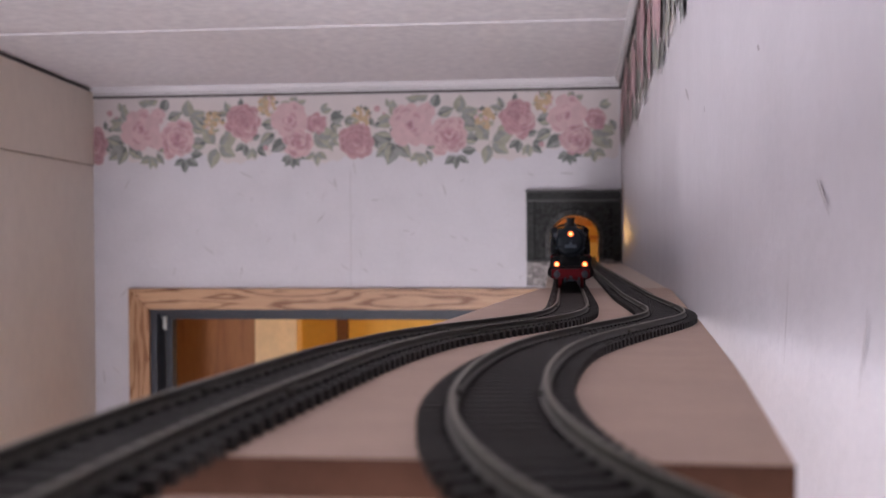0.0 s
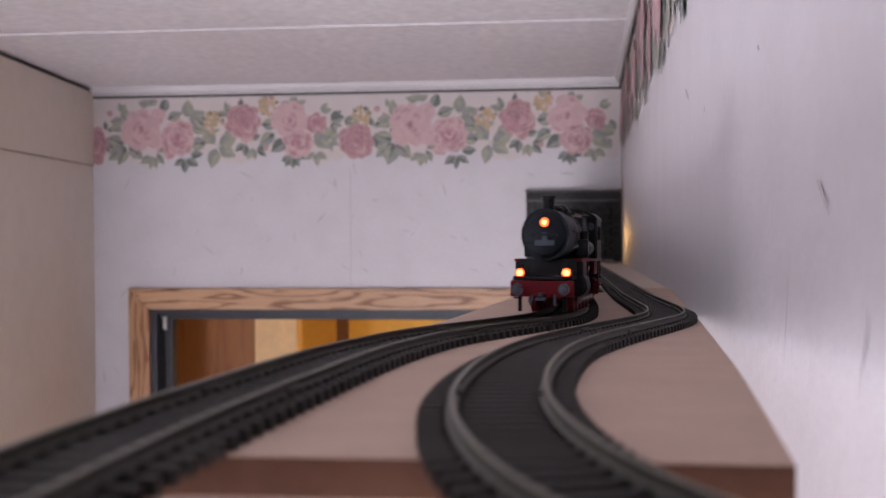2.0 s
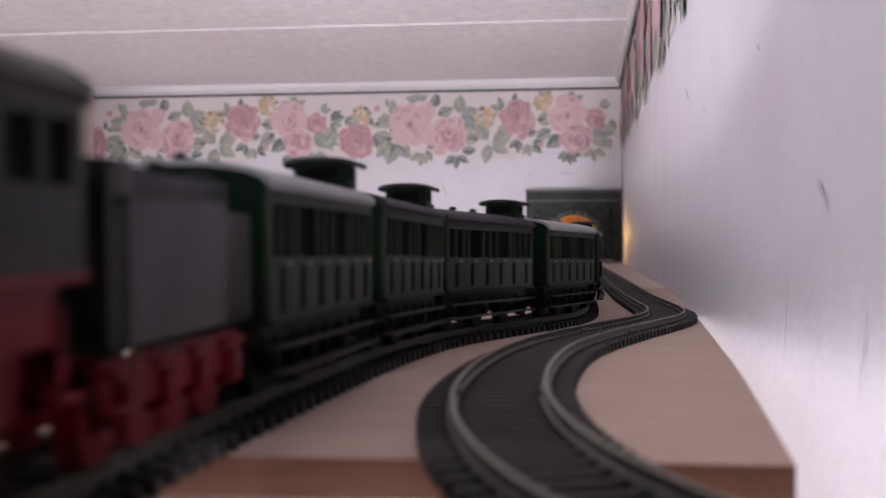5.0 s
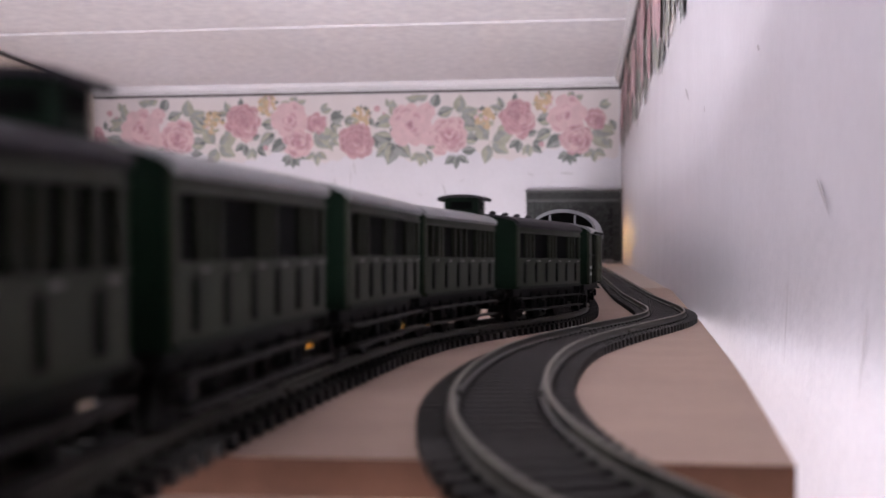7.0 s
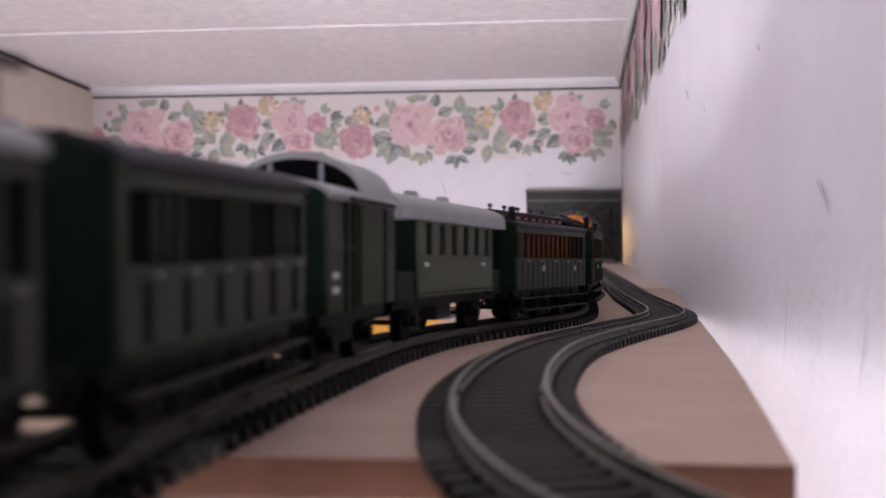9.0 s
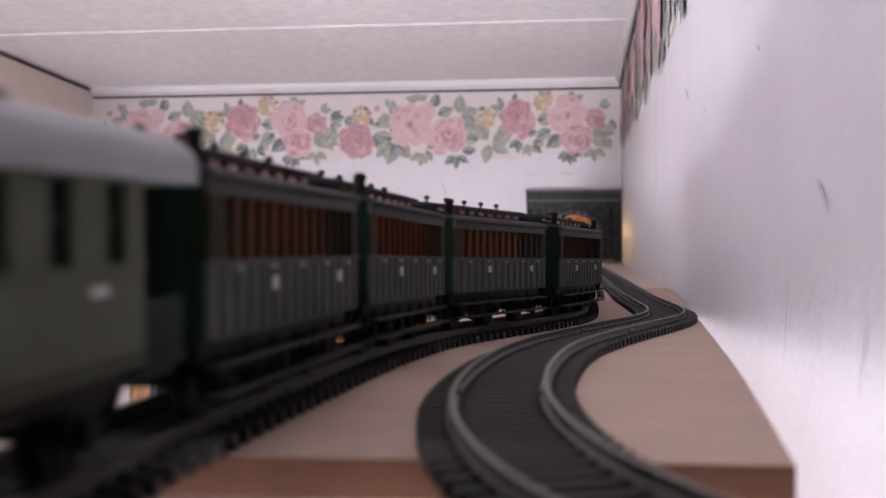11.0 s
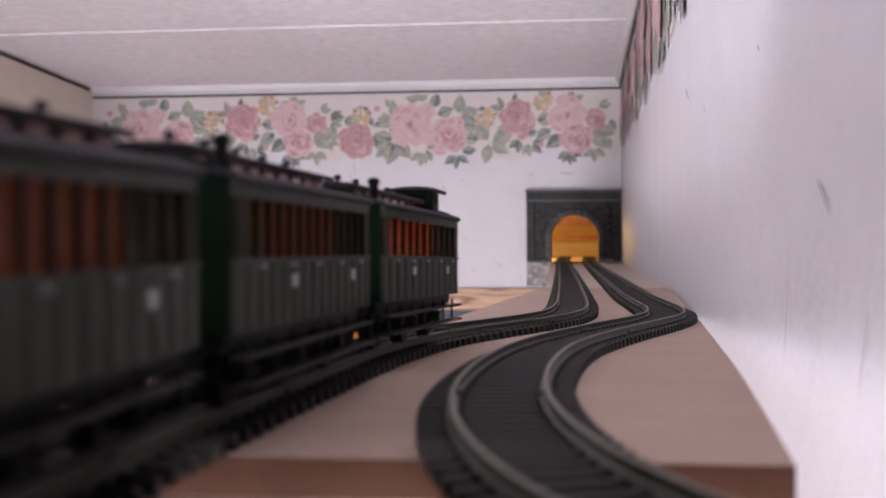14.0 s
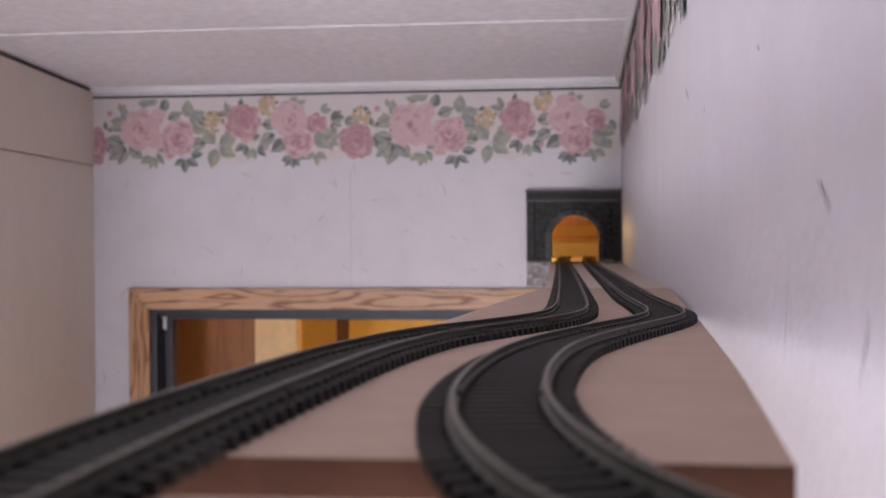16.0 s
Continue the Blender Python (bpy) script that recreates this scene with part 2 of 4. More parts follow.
RIGHT[:, 0] += 0.0006


def along(S, Q, s):
    x, y = np.interp(s, S, Q[:, 0]), np.interp(s, S, Q[:, 1])
    return Vector((float(x), float(y), rail_z(y)))


# ---- the room ----
def panel(name, c, s, mat, bevel=0.0):
    return tagged(part(name, box(B(), c, s, bevel), mat, None, "", False), kind="structure")


panel("floor", (-0.6, 0.9, -0.05), (4.6, 7.6, 0.1), M_GROUND)
panel("ceiling", (-0.6, -0.1, CEIL + 0.05), (3.4, 5.4, 0.1), M_CEIL)
for y in (1.79, 0.51, -0.77):
    tagged(part("ceiling_batten", box(B(), (-0.55, y, CEIL - 0.0008), (1.3, 0.006, 0.0014), 0.0003), M_CEIL), "thin white ceiling joint strip", kind="structure")
wall_right = panel("wall_right", (WALL_X + 0.05, -0.05, EYE.z / 2 + 0.16), (0.1, 5.2, EYE.z + 0.32), M_PAPER)

# far wall with the doorway and the tunnel opening
DOOR_L, DOOR_R, DOOR_T = -0.926, -0.06, EYE.z - 0.171
HOLE_L, HOLE_R, HOLE_T, HOLE_B = -0.078, 0.021, EYE.z + 0.024, EYE.z - 0.085
bm = B()
mid = FAR + 0.05
box(bm, ((-1.3 + DOOR_L) / 2, mid, 1.25), (DOOR_L + 1.3, 0.1, 2.5))
box(bm, ((HOLE_R + WALL_X) / 2 + 0.05, mid, 1.25), (WALL_X - HOLE_R + 0.1, 0.1, 2.5))
box(bm, ((DOOR_L + HOLE_L) / 2, mid, (DOOR_T + 2.5) / 2), (HOLE_L - DOOR_L, 0.1, 2.5 - DOOR_T))
box(bm, ((HOLE_L + HOLE_R) / 2, mid, (HOLE_T + 2.5) / 2), (HOLE_R - HOLE_L, 0.1, 2.5 - HOLE_T))
box(bm, ((HOLE_L + HOLE_R) / 2, mid, (HOLE_B + DOOR_T) / 2), (HOLE_R - HOLE_L, 0.1, HOLE_B - DOOR_T))
box(bm, ((DOOR_R + HOLE_R) / 2, mid, DOOR_T / 2), (HOLE_R - DOOR_R, 0.1, DOOR_T))
wall_far = tagged(part("wall_far", bm, M_PAPER, None, "", False), kind="structure")

# the near end and the rest of the shell, with two windows
bm = B()
box(bm, (-0.02, -2.7, 1.25), (0.16, 0.1, 2.5)), box(bm, (-1.55, -2.7, 1.25), (0.76, 0.1, 2.5))
box(bm, (-0.635, -2.7, 0.2), (1.07, 0.1, 0.4)), box(bm, (-0.635, -2.7, 2.1), (1.07, 0.1, 0.8))
tagged(part("wall_near", bm, M_PAPER, None, "", False), kind="structure")
bm = B()
box(bm, (-1.75, -1.87, 1.25), (0.1, 1.66, 2.5)), box(bm, (-1.75, 0.53, 1.25), (0.1, 0.76, 2.5))
box(bm, (-1.75, -0.445, 0.225), (0.1, 1.19, 0.45)), box(bm, (-1.75, -0.445, 2.025), (0.1, 1.19, 0.95))
tagged(part("wall_left", bm, M_PAPER, None, "", False), kind="structure")
for nm, c, s in (("window_1", (-0.635, -2.72, 1.05), (1.07, 0.012, 1.3)), ("window_2", (-1.77, -0.445, 1.0), (0.012, 1.19, 1.1))):
    w = tagged(new(nm), "white framed window pane", kind="structure")
    g = part("pane", box(B(), c, s), M_WINDOW, w, "", False)
    g.visible_shadow = False

# cupboard along the left, its front slightly askew
cup = thing("tall_cupboard", "beige laminate tall cupboard reaching the ceiling", "cupboard")
turn = pose(-1.0595, FAR, 0, 0, 0, 7.75)
bm = box(B(), (-0.14, -0.82, 1.0), (0.28, 1.62, 2.0))
part("carcass", bm, M_BEIGE, cup).matrix_basis = Matrix.Translation((0, 0, 0)) @ turn
bm = box(B(), (0.0, -0.82, EYE.z - 0.45), (0.018, 1.64, 1.168), 0.0015)
part("lower_door", bm, M_BEIGE, cup).matrix_basis = turn
bm = box(B(), (0.0025, -0.82, EYE.z + 0.21325), (0.018, 1.64, 0.1545), 0.0015)
part("upper_door", bm, M_BEIGE, cup).matrix_basis = turn
# solid dark strip standing in for the shadow line below the ceiling
bm = box(B(), (-0.004, -0.82, CEIL - 0.004), (0.016, 1.64, 0.0075))
part("shadow_gap", bm, M_DARKLINE, cup).matrix_basis = turn

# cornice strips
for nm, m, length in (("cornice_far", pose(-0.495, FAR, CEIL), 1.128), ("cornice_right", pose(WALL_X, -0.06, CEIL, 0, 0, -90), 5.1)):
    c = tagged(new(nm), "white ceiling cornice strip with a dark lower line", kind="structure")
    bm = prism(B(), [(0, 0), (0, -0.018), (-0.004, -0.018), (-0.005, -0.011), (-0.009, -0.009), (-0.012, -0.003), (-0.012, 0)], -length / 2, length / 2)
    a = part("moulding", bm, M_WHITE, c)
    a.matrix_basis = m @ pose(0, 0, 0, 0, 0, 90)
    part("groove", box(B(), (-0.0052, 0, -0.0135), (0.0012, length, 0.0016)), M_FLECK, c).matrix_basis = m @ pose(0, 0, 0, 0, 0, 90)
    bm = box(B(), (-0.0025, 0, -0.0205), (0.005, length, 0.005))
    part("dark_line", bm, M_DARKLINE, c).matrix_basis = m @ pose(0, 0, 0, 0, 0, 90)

# doorway: oak casing, dark metal frame
casing = tagged(new("door_1"), "doorway with oak casing and dark metal frame", kind="structure")
CW = 0.044
x0, x1, zt = DOOR_L - CW, DOOR_R + CW, DOOR_T + CW
bm = prism(B(), [(x0, zt), (x1, zt), (DOOR_R, DOOR_T), (DOOR_L, DOOR_T)], FAR - 0.014, FAR - 0.0005)
part("head_casing", bm, M_OAK, casing, "", False)
bm = prism(B(), [(x0, 0.0), (x0, zt - 0.0008), (DOOR_L, DOOR_T - 0.0008), (DOOR_L, 0.0)], FAR - 0.0135, FAR - 0.0005)
part("side_casing", bm, M_OAK_UP, casing, "", False)
part("head_track", box(B(), ((DOOR_L + DOOR_R) / 2, FAR + 0.03, DOOR_T - 0.004), (DOOR_R - DOOR_L, 0.07, 0.012), 0.001), M_ALU, casing)
part("head_rail", box(B(), ((DOOR_L + DOOR_R) / 2, FAR + 0.035, DOOR_T - 0.016), (DOOR_R - DOOR_L, 0.03, 0.014), 0.001), M_ALU, casing)
part("side_frame", box(B(), (DOOR_L + 0.007, FAR + 0.03, DOOR_T / 2), (0.014, 0.07, DOOR_T - 0.02), 0.001), M_ALU, casing)
part("side_rail", box(B(), (DOOR_L + 0.033, FAR + 0.035, DOOR_T / 2), (0.012, 0.03, DOOR_T - 0.04), 0.001), M_ALU, casing)
part("side_gap", box(B(), (DOOR_L + 0.02, FAR + 0.06, DOOR_T / 2), (0.018, 0.02, DOOR_T - 0.04)), M_DARKLINE, casing)
part("latch_plate", box(B(), (DOOR_L + 0.027, FAR + 0.012, DOOR_T - 0.031), (0.008, 0.006, 0.028), 0.0008), M_BARS, casing, "pale metal plate")

# the next room, warm-lit
panel("next_room_wall", (-0.6, 4.15, 1.25), (3.4, 0.1, 2.5), M_OCHRE)
panel("next_room_ceiling", (-0.6, 3.4, 2.42), (3.4, 1.6, 0.06), M_CREAM)
panel("next_room_side", (0.35, 3.4, 1.25), (0.1, 1.6, 2.5), M_OCHRE)
panel("next_room_end", (-1.75, 3.4, 1.25), (0.1, 1.6, 2.5), M_CREAM)
panel("next_room_partition", (-0.925, 2.86, 1.1), (0.265, 0.03, 2.2), M_BROWN)
panel("next_room_pillar", (-0.741, 2.86, 1.1), (0.102, 0.05, 2.2), M_CREAM)
panel("next_room_post", (-0.735, 3.6, 1.1), (0.032, 0.03, 2.2), M_EDGE)
panel("tunnel_back_panel", (-0.03, 3.03, 2.0), (0.4, 0.02, 0.36), M_TUNNEL)
panel("tunnel_back_board", (-0.03, 3.025, 2.235), (0.4, 0.03, 0.11), M_BROWN)
panel("tunnel_back_rail", (-0.03, 3.017, 2.152), (0.4, 0.02, 0.009), M_BROWN)
panel("tunnel_back_sill", (-0.03, 3.010, 2.085), (0.4, 0.03, 0.108), M_SILL)


# ---- shelf boards ----
def board(name, outline, mat, label, thick, drop=0.0):
    """A board whose top follows the grade of the line; outline gives (y, left, right) from near to far."""
    th = thing(name, label, "shelf board")
    o = np.array(outline)
    o = o * deepen(o[:, 0])[:, None]
    ys = np.r_[np.arange(o[0, 0], o[-1, 0] - 0.01, 0.02), o[-1, 0]]
    bm, rows = B(), []
    for y in ys:
        l, r, z = np.interp(y, o[:, 0], o[:, 1]), np.interp(y, o[:, 0], o[:, 2]), rail_z(y) - SHELF_DROP - drop
        rows.append([bm.verts.new((l, y, z)), bm.verts.new((r, y, z)), bm.verts.new((r, y, z - thick)), bm.verts.new((l, y, z - thick))])
    for a, b in zip(rows, rows[1:]):
        for i in range(4):
            bm.faces.new((a[i], a[(i + 1) % 4], b[(i + 1) % 4], b[i]))
    bm.faces.new(rows[0]), bm.faces.new(rows[-1][::-1])
    bmesh.ops.recalc_face_normals(bm, faces=bm.faces)
    me = mesh_of(bm, "panel", mat)
    # sides and underside take the brown with shade in its colour
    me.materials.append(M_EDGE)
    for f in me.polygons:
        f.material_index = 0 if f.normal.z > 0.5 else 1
    ob = new("panel", me)
    ob.parent = th
    return th


board("shelf_board", [(0.178, -0.0845, 0.0294), (0.3256, -0.083, 0.0385), (0.36, -0.0815, 0.0405), (0.5526, -0.0655, 0.0498), (0.755, -0.0563, 0.0575), (1.0, -0.0397, 0.0665), (1.03, -0.037, 0.0675)],
      M_BOARD, "tan fibreboard shelf with a brown sawn edge, shade painted in", 0.012)
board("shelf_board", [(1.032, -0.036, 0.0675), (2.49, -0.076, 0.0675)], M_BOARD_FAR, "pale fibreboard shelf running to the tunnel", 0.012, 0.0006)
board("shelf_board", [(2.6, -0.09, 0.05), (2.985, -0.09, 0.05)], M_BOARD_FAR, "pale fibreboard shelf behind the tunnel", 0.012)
# out of view; widened to the left to keep low light off the train
board("shelf_board", [(-2.4, -0.26, 0.066), (0.150, -0.26, 0.066)], M_BOARD, "unseen tan fibreboard shelf under the camera end, widened to block light", 0.012)


# ---- tracks ----
GAUGE = 0.0172
RAIL_SHAPE = [(-0.0011, -0.0026), (0.0011, -0.0026), (0.0011, -0.0022), (0.0003, -0.0018), (0.0003, -0.0008), (0.0006, -0.0005), (0.0006, -0.0001), (0.0004, 0.0),
              (-0.0004, 0.0), (-0.0006, -0.0001), (-0.0006, -0.0005), (-0.0003, -0.0008), (-0.0003, -0.0018), (-0.0011, -0.0022)]


def rail(S, Q, side, parent):
    bm, rings = B(), []
    smax = float(np.interp(2.97, Q[:, 1], S))
    for s in np.arange(S[0], smax, 0.005):
        p, q = along(S, Q, s), along(S, Q, s + 0.002)
        d = (q - p).normalized()
        n = Vector((d.y, -d.x, 0)).normalized()
        rings.append([bm.verts.new(p + n * (side * GAUGE / 2 + a) + Vector((0, 0, z))) for a, z in RAIL_SHAPE])
    for a, b in zip(rings, rings[1:]):
        for i in range(len(a)):
            bm.faces.new((a[i], a[(i + 1) % len(a)], b[(i + 1) % len(a)], b[i]))
    me = mesh_of(bm, "rail", M_RAIL)
    me.materials.append(M_RAILTOP)
    for f in me.polygons:
        f.material_index = 1 if f.normal.z > 0.9 and f.center.z > 0 and f.index % len(RAIL_SHAPE) == 7 else 0
    ob = new("rail", me)
    ob.parent = parent
    return ob


def sleeper_mesh():
    bm = B()
    box(bm, (0, 0, -0.00375), (0.0292, 0.0028, 0.0025))
    for x in (-GAUGE / 2, GAUGE / 2):
        for d in (-0.0016, 0.0016):
            box(bm, (x + d, 0, -0.0024), (0.0009, 0.0016, 0.0008))
    return mesh_of(bm, "sleeper", M_TIE)


SLEEPER = sleeper_mesh()


def track(label, S, Q):
    th = thing("railway_track", label, "model track", "tracks on the shelf")
    rail(S, Q, -1, th), rail(S, Q, 1, th)
    rest = []
    smax = float(np.interp(2.97, Q[:, 1], S))
    for s in np.arange(S[0], smax, 0.0068):
        p, q = along(S, Q, s), along(S, Q, s + 0.003)
        d = q - p
        m = Matrix.Translation(p) @ pose(0, 0, 0, 0, 0, math.degrees(math.atan2(-d.x, d.y)))
        if 0.13 < p.y < 1.0:
            ob = new("sleeper", SLEEPER)
            ob.parent, ob.matrix_basis = th, m
        else:
            rest.append(m)
    bm = B()
    for m in rest:
        box(bm, m @ Vector((0, 0, -0.00375)), (0.0292, 0.0028, 0.0025), 0, m.to_3x3().to_4x4())
    # webs between the sleepers, under both rails
    for side in (-1, 1):
        prev = None
        for s in np.arange(S[0], smax, 0.006):
            p, q = along(S, Q, s), along(S, Q, s + 0.003)
            d = (q - p).normalized()
            n = Vector((d.y, -d.x, 0))
            c = p + n * side * GAUGE / 2 + Vector((0, 0, -0.0029))
            row = [bm.verts.new(c - n * 0.0012), bm.verts.new(c + n * 0.0012)]
            if prev:
                bm.faces.new((prev[0], prev[1], row[1], row[0]))
            prev = row
    ob = part("sleeper_strip", bm, M_TIE, th, "", False)
    tagged(ob, kind="stuff")
    # rail joiners
    for y in (0.235, 0.44, 0.665):
        s = float(np.interp(y, Q[:, 1], S))
        p, q = along(S, Q, s), along(S, Q, s + 0.003)
        d = q - p
        m = Matrix.Translation(p) @ pose(0, 0, 0, 0, 0, math.degrees(math.atan2(-d.x, d.y)))
        for side in (-1, 1):
            j = part("rail_joiner", box(B(), (0, 0, 0), (0.0026, 0.009, 0.0012), 0.0003), M_RAIL, th)
            j.matrix_basis = m @ pose(side * GAUGE / 2, 0, -0.0018)
    return th


track("dark model railway track with brown sleepers, used by the train", LEFT_S, LEFT)
track("empty dark model railway track curving beside the wall", RIGHT_S, RIGHT)


# ---- tunnel portal ----
def portal():
    th = thing("tunnel_portal", "dark grey stone model tunnel portal against the wall", "tunnel portal")
    x0, x1, top, base = -0.1245, 0.0665, EYE.z + 0.0735, EYE.z - 0.0705
    y = FAR - 0.008
    ax, aw, spring = -0.0275, 0.0485, EYE.z - 0.024
    arch = [(ax + aw * math.cos(a), spring + 0.046 * math.sin(a)) for a in np.linspace(math.pi, 0, 25)]
    # face: two strips either side and above the arch
    bm = B()
    outer = [(x0, base)] + [(x0, top - 0.02), (x1, top - 0.02), (x1, base)] + [(ax + aw, base)] + arch[::-1] + [(ax - aw, base)]
    prism(bm, outer, y, y + 0.007)
    bm.normal_update()
    bmesh.ops.triangulate(bm, faces=bm.faces)
    part("face", bm, M_MORTAR, th, "", False)
    # tunnel lining
    bm, prev = B(), None
    for px, pz in [(ax - aw, base - 0.01)] + arch + [(ax + aw, base - 0.01)]:
        row = [bm.verts.new((px, y, pz)), bm.verts.new((px, FAR + 0.1, pz))]
        if prev:
            bm.faces.new((prev[0], row[0], row[1], prev[1]))
        prev = row
    bmesh.ops.solidify(bm, geom=bm.faces[:], thickness=0.002)
    part("lining", bm, M_CREAM, th, "cream tunnel lining")
    # voussoirs
    n = 23
    for i in range(n):
        a = math.pi * (i + 0.5) / n
        bm = box(B(), (0, 0, 0), (0.0110, 0.006, 0.0058), 0.0007)
        ob = part("voussoir", bm, M_STONE2, th)
        ob.matrix_basis = Matrix.Translation((ax + (aw + 0.0055) * math.cos(a), y - 0.001, spring + 0.0515 * math.sin(a))) @ pose(0, 0, 0, 0, -math.degrees(a), 0)
    for i in range(7):
        for side in (-1, 1):
            bm = box(B(), (ax + side * (aw + 0.0055), y - 0.001, spring - 0.0035 - i * 0.0064), (0.0105, 0.006, 0.0058), 0.0007)
            part("voussoir", bm, M_STONE2, th)
    # coursed stones of the face
    rnd = random.Random(5)
    blocks = [mesh_of(box(B(), (0, 0, 0), (w - 0.0009, 0.0030, 0.0047)), "stone", M_STONE) for w in (0.0080, 0.0100, 0.0120)]
    for r in range(22):
        z = base + 0.0028 + r * 0.0056
        x = x0 + 0.018 - rnd.random() * 0.004
        while x < x1 - 0.018:
            k = rnd.randrange(3)
            w = 0.0080 + 0.0020 * k
            cx, dz = x + w / 2, z - spring
            inside = abs(cx - ax) < aw + 0.013 if dz < 0 else ((cx - ax) / (aw + 0.013)) ** 2 + (dz / 0.059) ** 2 < 1
            if not inside and cx + w / 2 < x1 - 0.016:
                ob = new("stone", blocks[k])
                ob.parent, ob.location = th, (cx, y - 0.0004 - rnd.random() * 0.0006, z)
            x += w
    quoin = mesh_of(box(B(), (0, 0, 0), (0.0125, 0.003, 0.0048), 0.0005), "quoin", M_STONE)
    # pillars and cornice
    for cx in (x0 + 0.008, x1 - 0.0085):
        part("pillar", box(B(), (cx, y - 0.003, (base + top - 0.022) / 2), (0.016, 0.010, top - 0.022 - base), 0.001), M_STONE, th)
        for i in range(20):
            ob = new("quoin", quoin)
            ob.parent, ob.location = th, (cx + (0.001 if i % 2 else -0.001), y - 0.0085, base + 0.004 + i * 0.0058)
    part("cornice_lower", box(B(), ((x0 + x1) / 2, y - 0.006, top - 0.0215), (x1 - x0 + 0.003, 0.018, 0.004), 0.001), M_STONE2, th)
    part("parapet", box(B(), ((x0 + x1) / 2, y - 0.004, top - 0.012), (x1 - x0, 0.014, 0.016), 0.001), M_STONE, th)
    part("coping", box(B(), ((x0 + x1) / 2, y - 0.006, top - 0.002), (x1 - x0 + 0.004, 0.018, 0.004), 0.001), M_STONE2, th)
    return th


portal()


def rubble(x0, x1, z0, z1, seed):
    """Pale rubble footing below the portal."""
    th = thing("rubble_footing", "pale grey rubble stone footing below the tunnel portal", "stone footing", "footings")
    rnd = random.Random(seed)
    part("backing", box(B(), ((x0 + x1) / 2, FAR - 0.004, (z0 + z1) / 2), (x1 - x0, 0.006, z1 - z0)), M_STONE2, th)
    z = z0
    while z < z1 - 0.003:
        h = 0.004 + rnd.random() * 0.004
        x = x0
        while x < x1 - 0.002:
            w = min(0.005 + rnd.random() * 0.008, x1 - x)
            ob = part("stone", box(B(), (0, 0, 0), (w - 0.0006, 0.006 + rnd.random() * 0.003, h - 0.0006), 0.0012), M_ROCK, th)
            ob.matrix_basis = pose(x + w / 2, FAR - 0.009, min(z + h / 2, z1 - h / 2), 0, rnd.uniform(-4, 4), 0)
            x += w
        z += h
    return th


rubble(-0.1245, -0.0775, EYE.z - 0.1225, EYE.z - 0.0715, 3)
rubble(0.023, 0.066, EYE.z - 0.0775, EYE.z - 0.0655, 4)


# ---- floral border on two walls ----
BORDER_B, BORDER_T = EYE.z + 0.128, EYE.z + 0.2625
PERIOD = 0.5775


def to_border(u, v, d, wall):
    """u along the border, v its height, d in front of the wall."""
    return Vector((u, FAR - d, v)) if wall == "far" else Vector((WALL_X - d, FAR - (u - WALL_X), v + 0.016 if v > EYE.z + 0.1 else v))


def petal_disc(bm, u, v, r, d, wall, rnd, lobes, off):
    pts = []
    for i in range(24):
        a = 2 * math.pi * i / 24 + off
        rr = r * (0.88 + 0.12 * abs(math.sin(lobes * a / 2)) + rnd.uniform(-0.03, 0.03))
        pts.append(bm.verts.new(to_border(u + rr * math.cos(a), v + rr * math.sin(a), d, wall)))
    bm.faces.new(pts)


def leaf_blade(bm, u, v, length, ang, wide, d, wall, half=0):
    """A pointed leaf; half = 1 or -1 draws one side of its midrib."""
    pts, n = [], 9
    for sgn in (1, -1):
        for i in (range(n) if sgn == 1 else range(n - 2, 0, -1)):
            k = i / (n - 1)
            w = sgn * wide * length * math.sin(math.pi * k ** 0.8) * 0.5
            if half and sgn != half:
                w = 0.0
            pu, pv = u + math.cos(ang) * k * length - math.sin(ang) * w, v + math.sin(ang) * k * length + math.cos(ang) * w
            pts.append(bm.verts.new(to_border(pu, min(pv, BORDER_T + 0.0115), d, wall)))
    bm.faces.new(pts)


# one repeat in millimetres: place along it, height above the band's foot, radius, tone
ROSES = [(0, 51, 35, 2), (149, 110, 18, 0), (149, 57, 19, 0), (113, 83, 39, 0), (175, 33, 15, 1), (194, 63, 34, 1), (344, 65, 15, 2), (336, 96, 34, 2), (495, 90, 23, 2), (437, 97, 35, 0), (455, 48, 29, 1)]
# leaf sprays: place, height, leaf length, tone, directions in degrees
HIGH_SPRAYS = [(-28, 96, 23, 1, (15, -30)), (35, 80, 19, 0, (25, 100)), (80, 96, 32, 2, (175, 200, 95)), (68, 118, 19, 2, (100, 60)), (130, 130, 23, 2, (160, 120, 85, 45)),
               (161, 114, 32, 0, (75,)), (166, 102, 34, 1, (25,)), (214, 101, 36, 2, (85, 20, -25)), (307, 110, 25, 1, (115, 165)), (328, 122, 21, 0, (85,)), (370, 88, 36, 1, (8,)),
               (445, 125, 25, 2, (160, 92, 30)), (500, 113, 23, 2, (45, 15)), (521, 95, 27, 0, (45, 10)), (522, 91, 23, 1, (-20, -65)), (260, 79, 37, 1, (175, 140))]
LOW_SPRAYS = [(33, 64, 25, 0, (-45, -70)), (81, 51, 41, 1, (165, 215, 250, -45)), (79, 56, 21, 0, (110,)), (136, 28, 25, 2, (215, 265, 290)), (145, 34, 25, 1, (25, -60)),
              (209, 21, 26, 0, (215, 270, -35)), (217, 28, 27, 0, (5,)), (260, 51, 36, 1, (178,)), (278, 46, 40, 2, (130, 20, 258, -35)), (290, 59, 34, 2, (35,))]
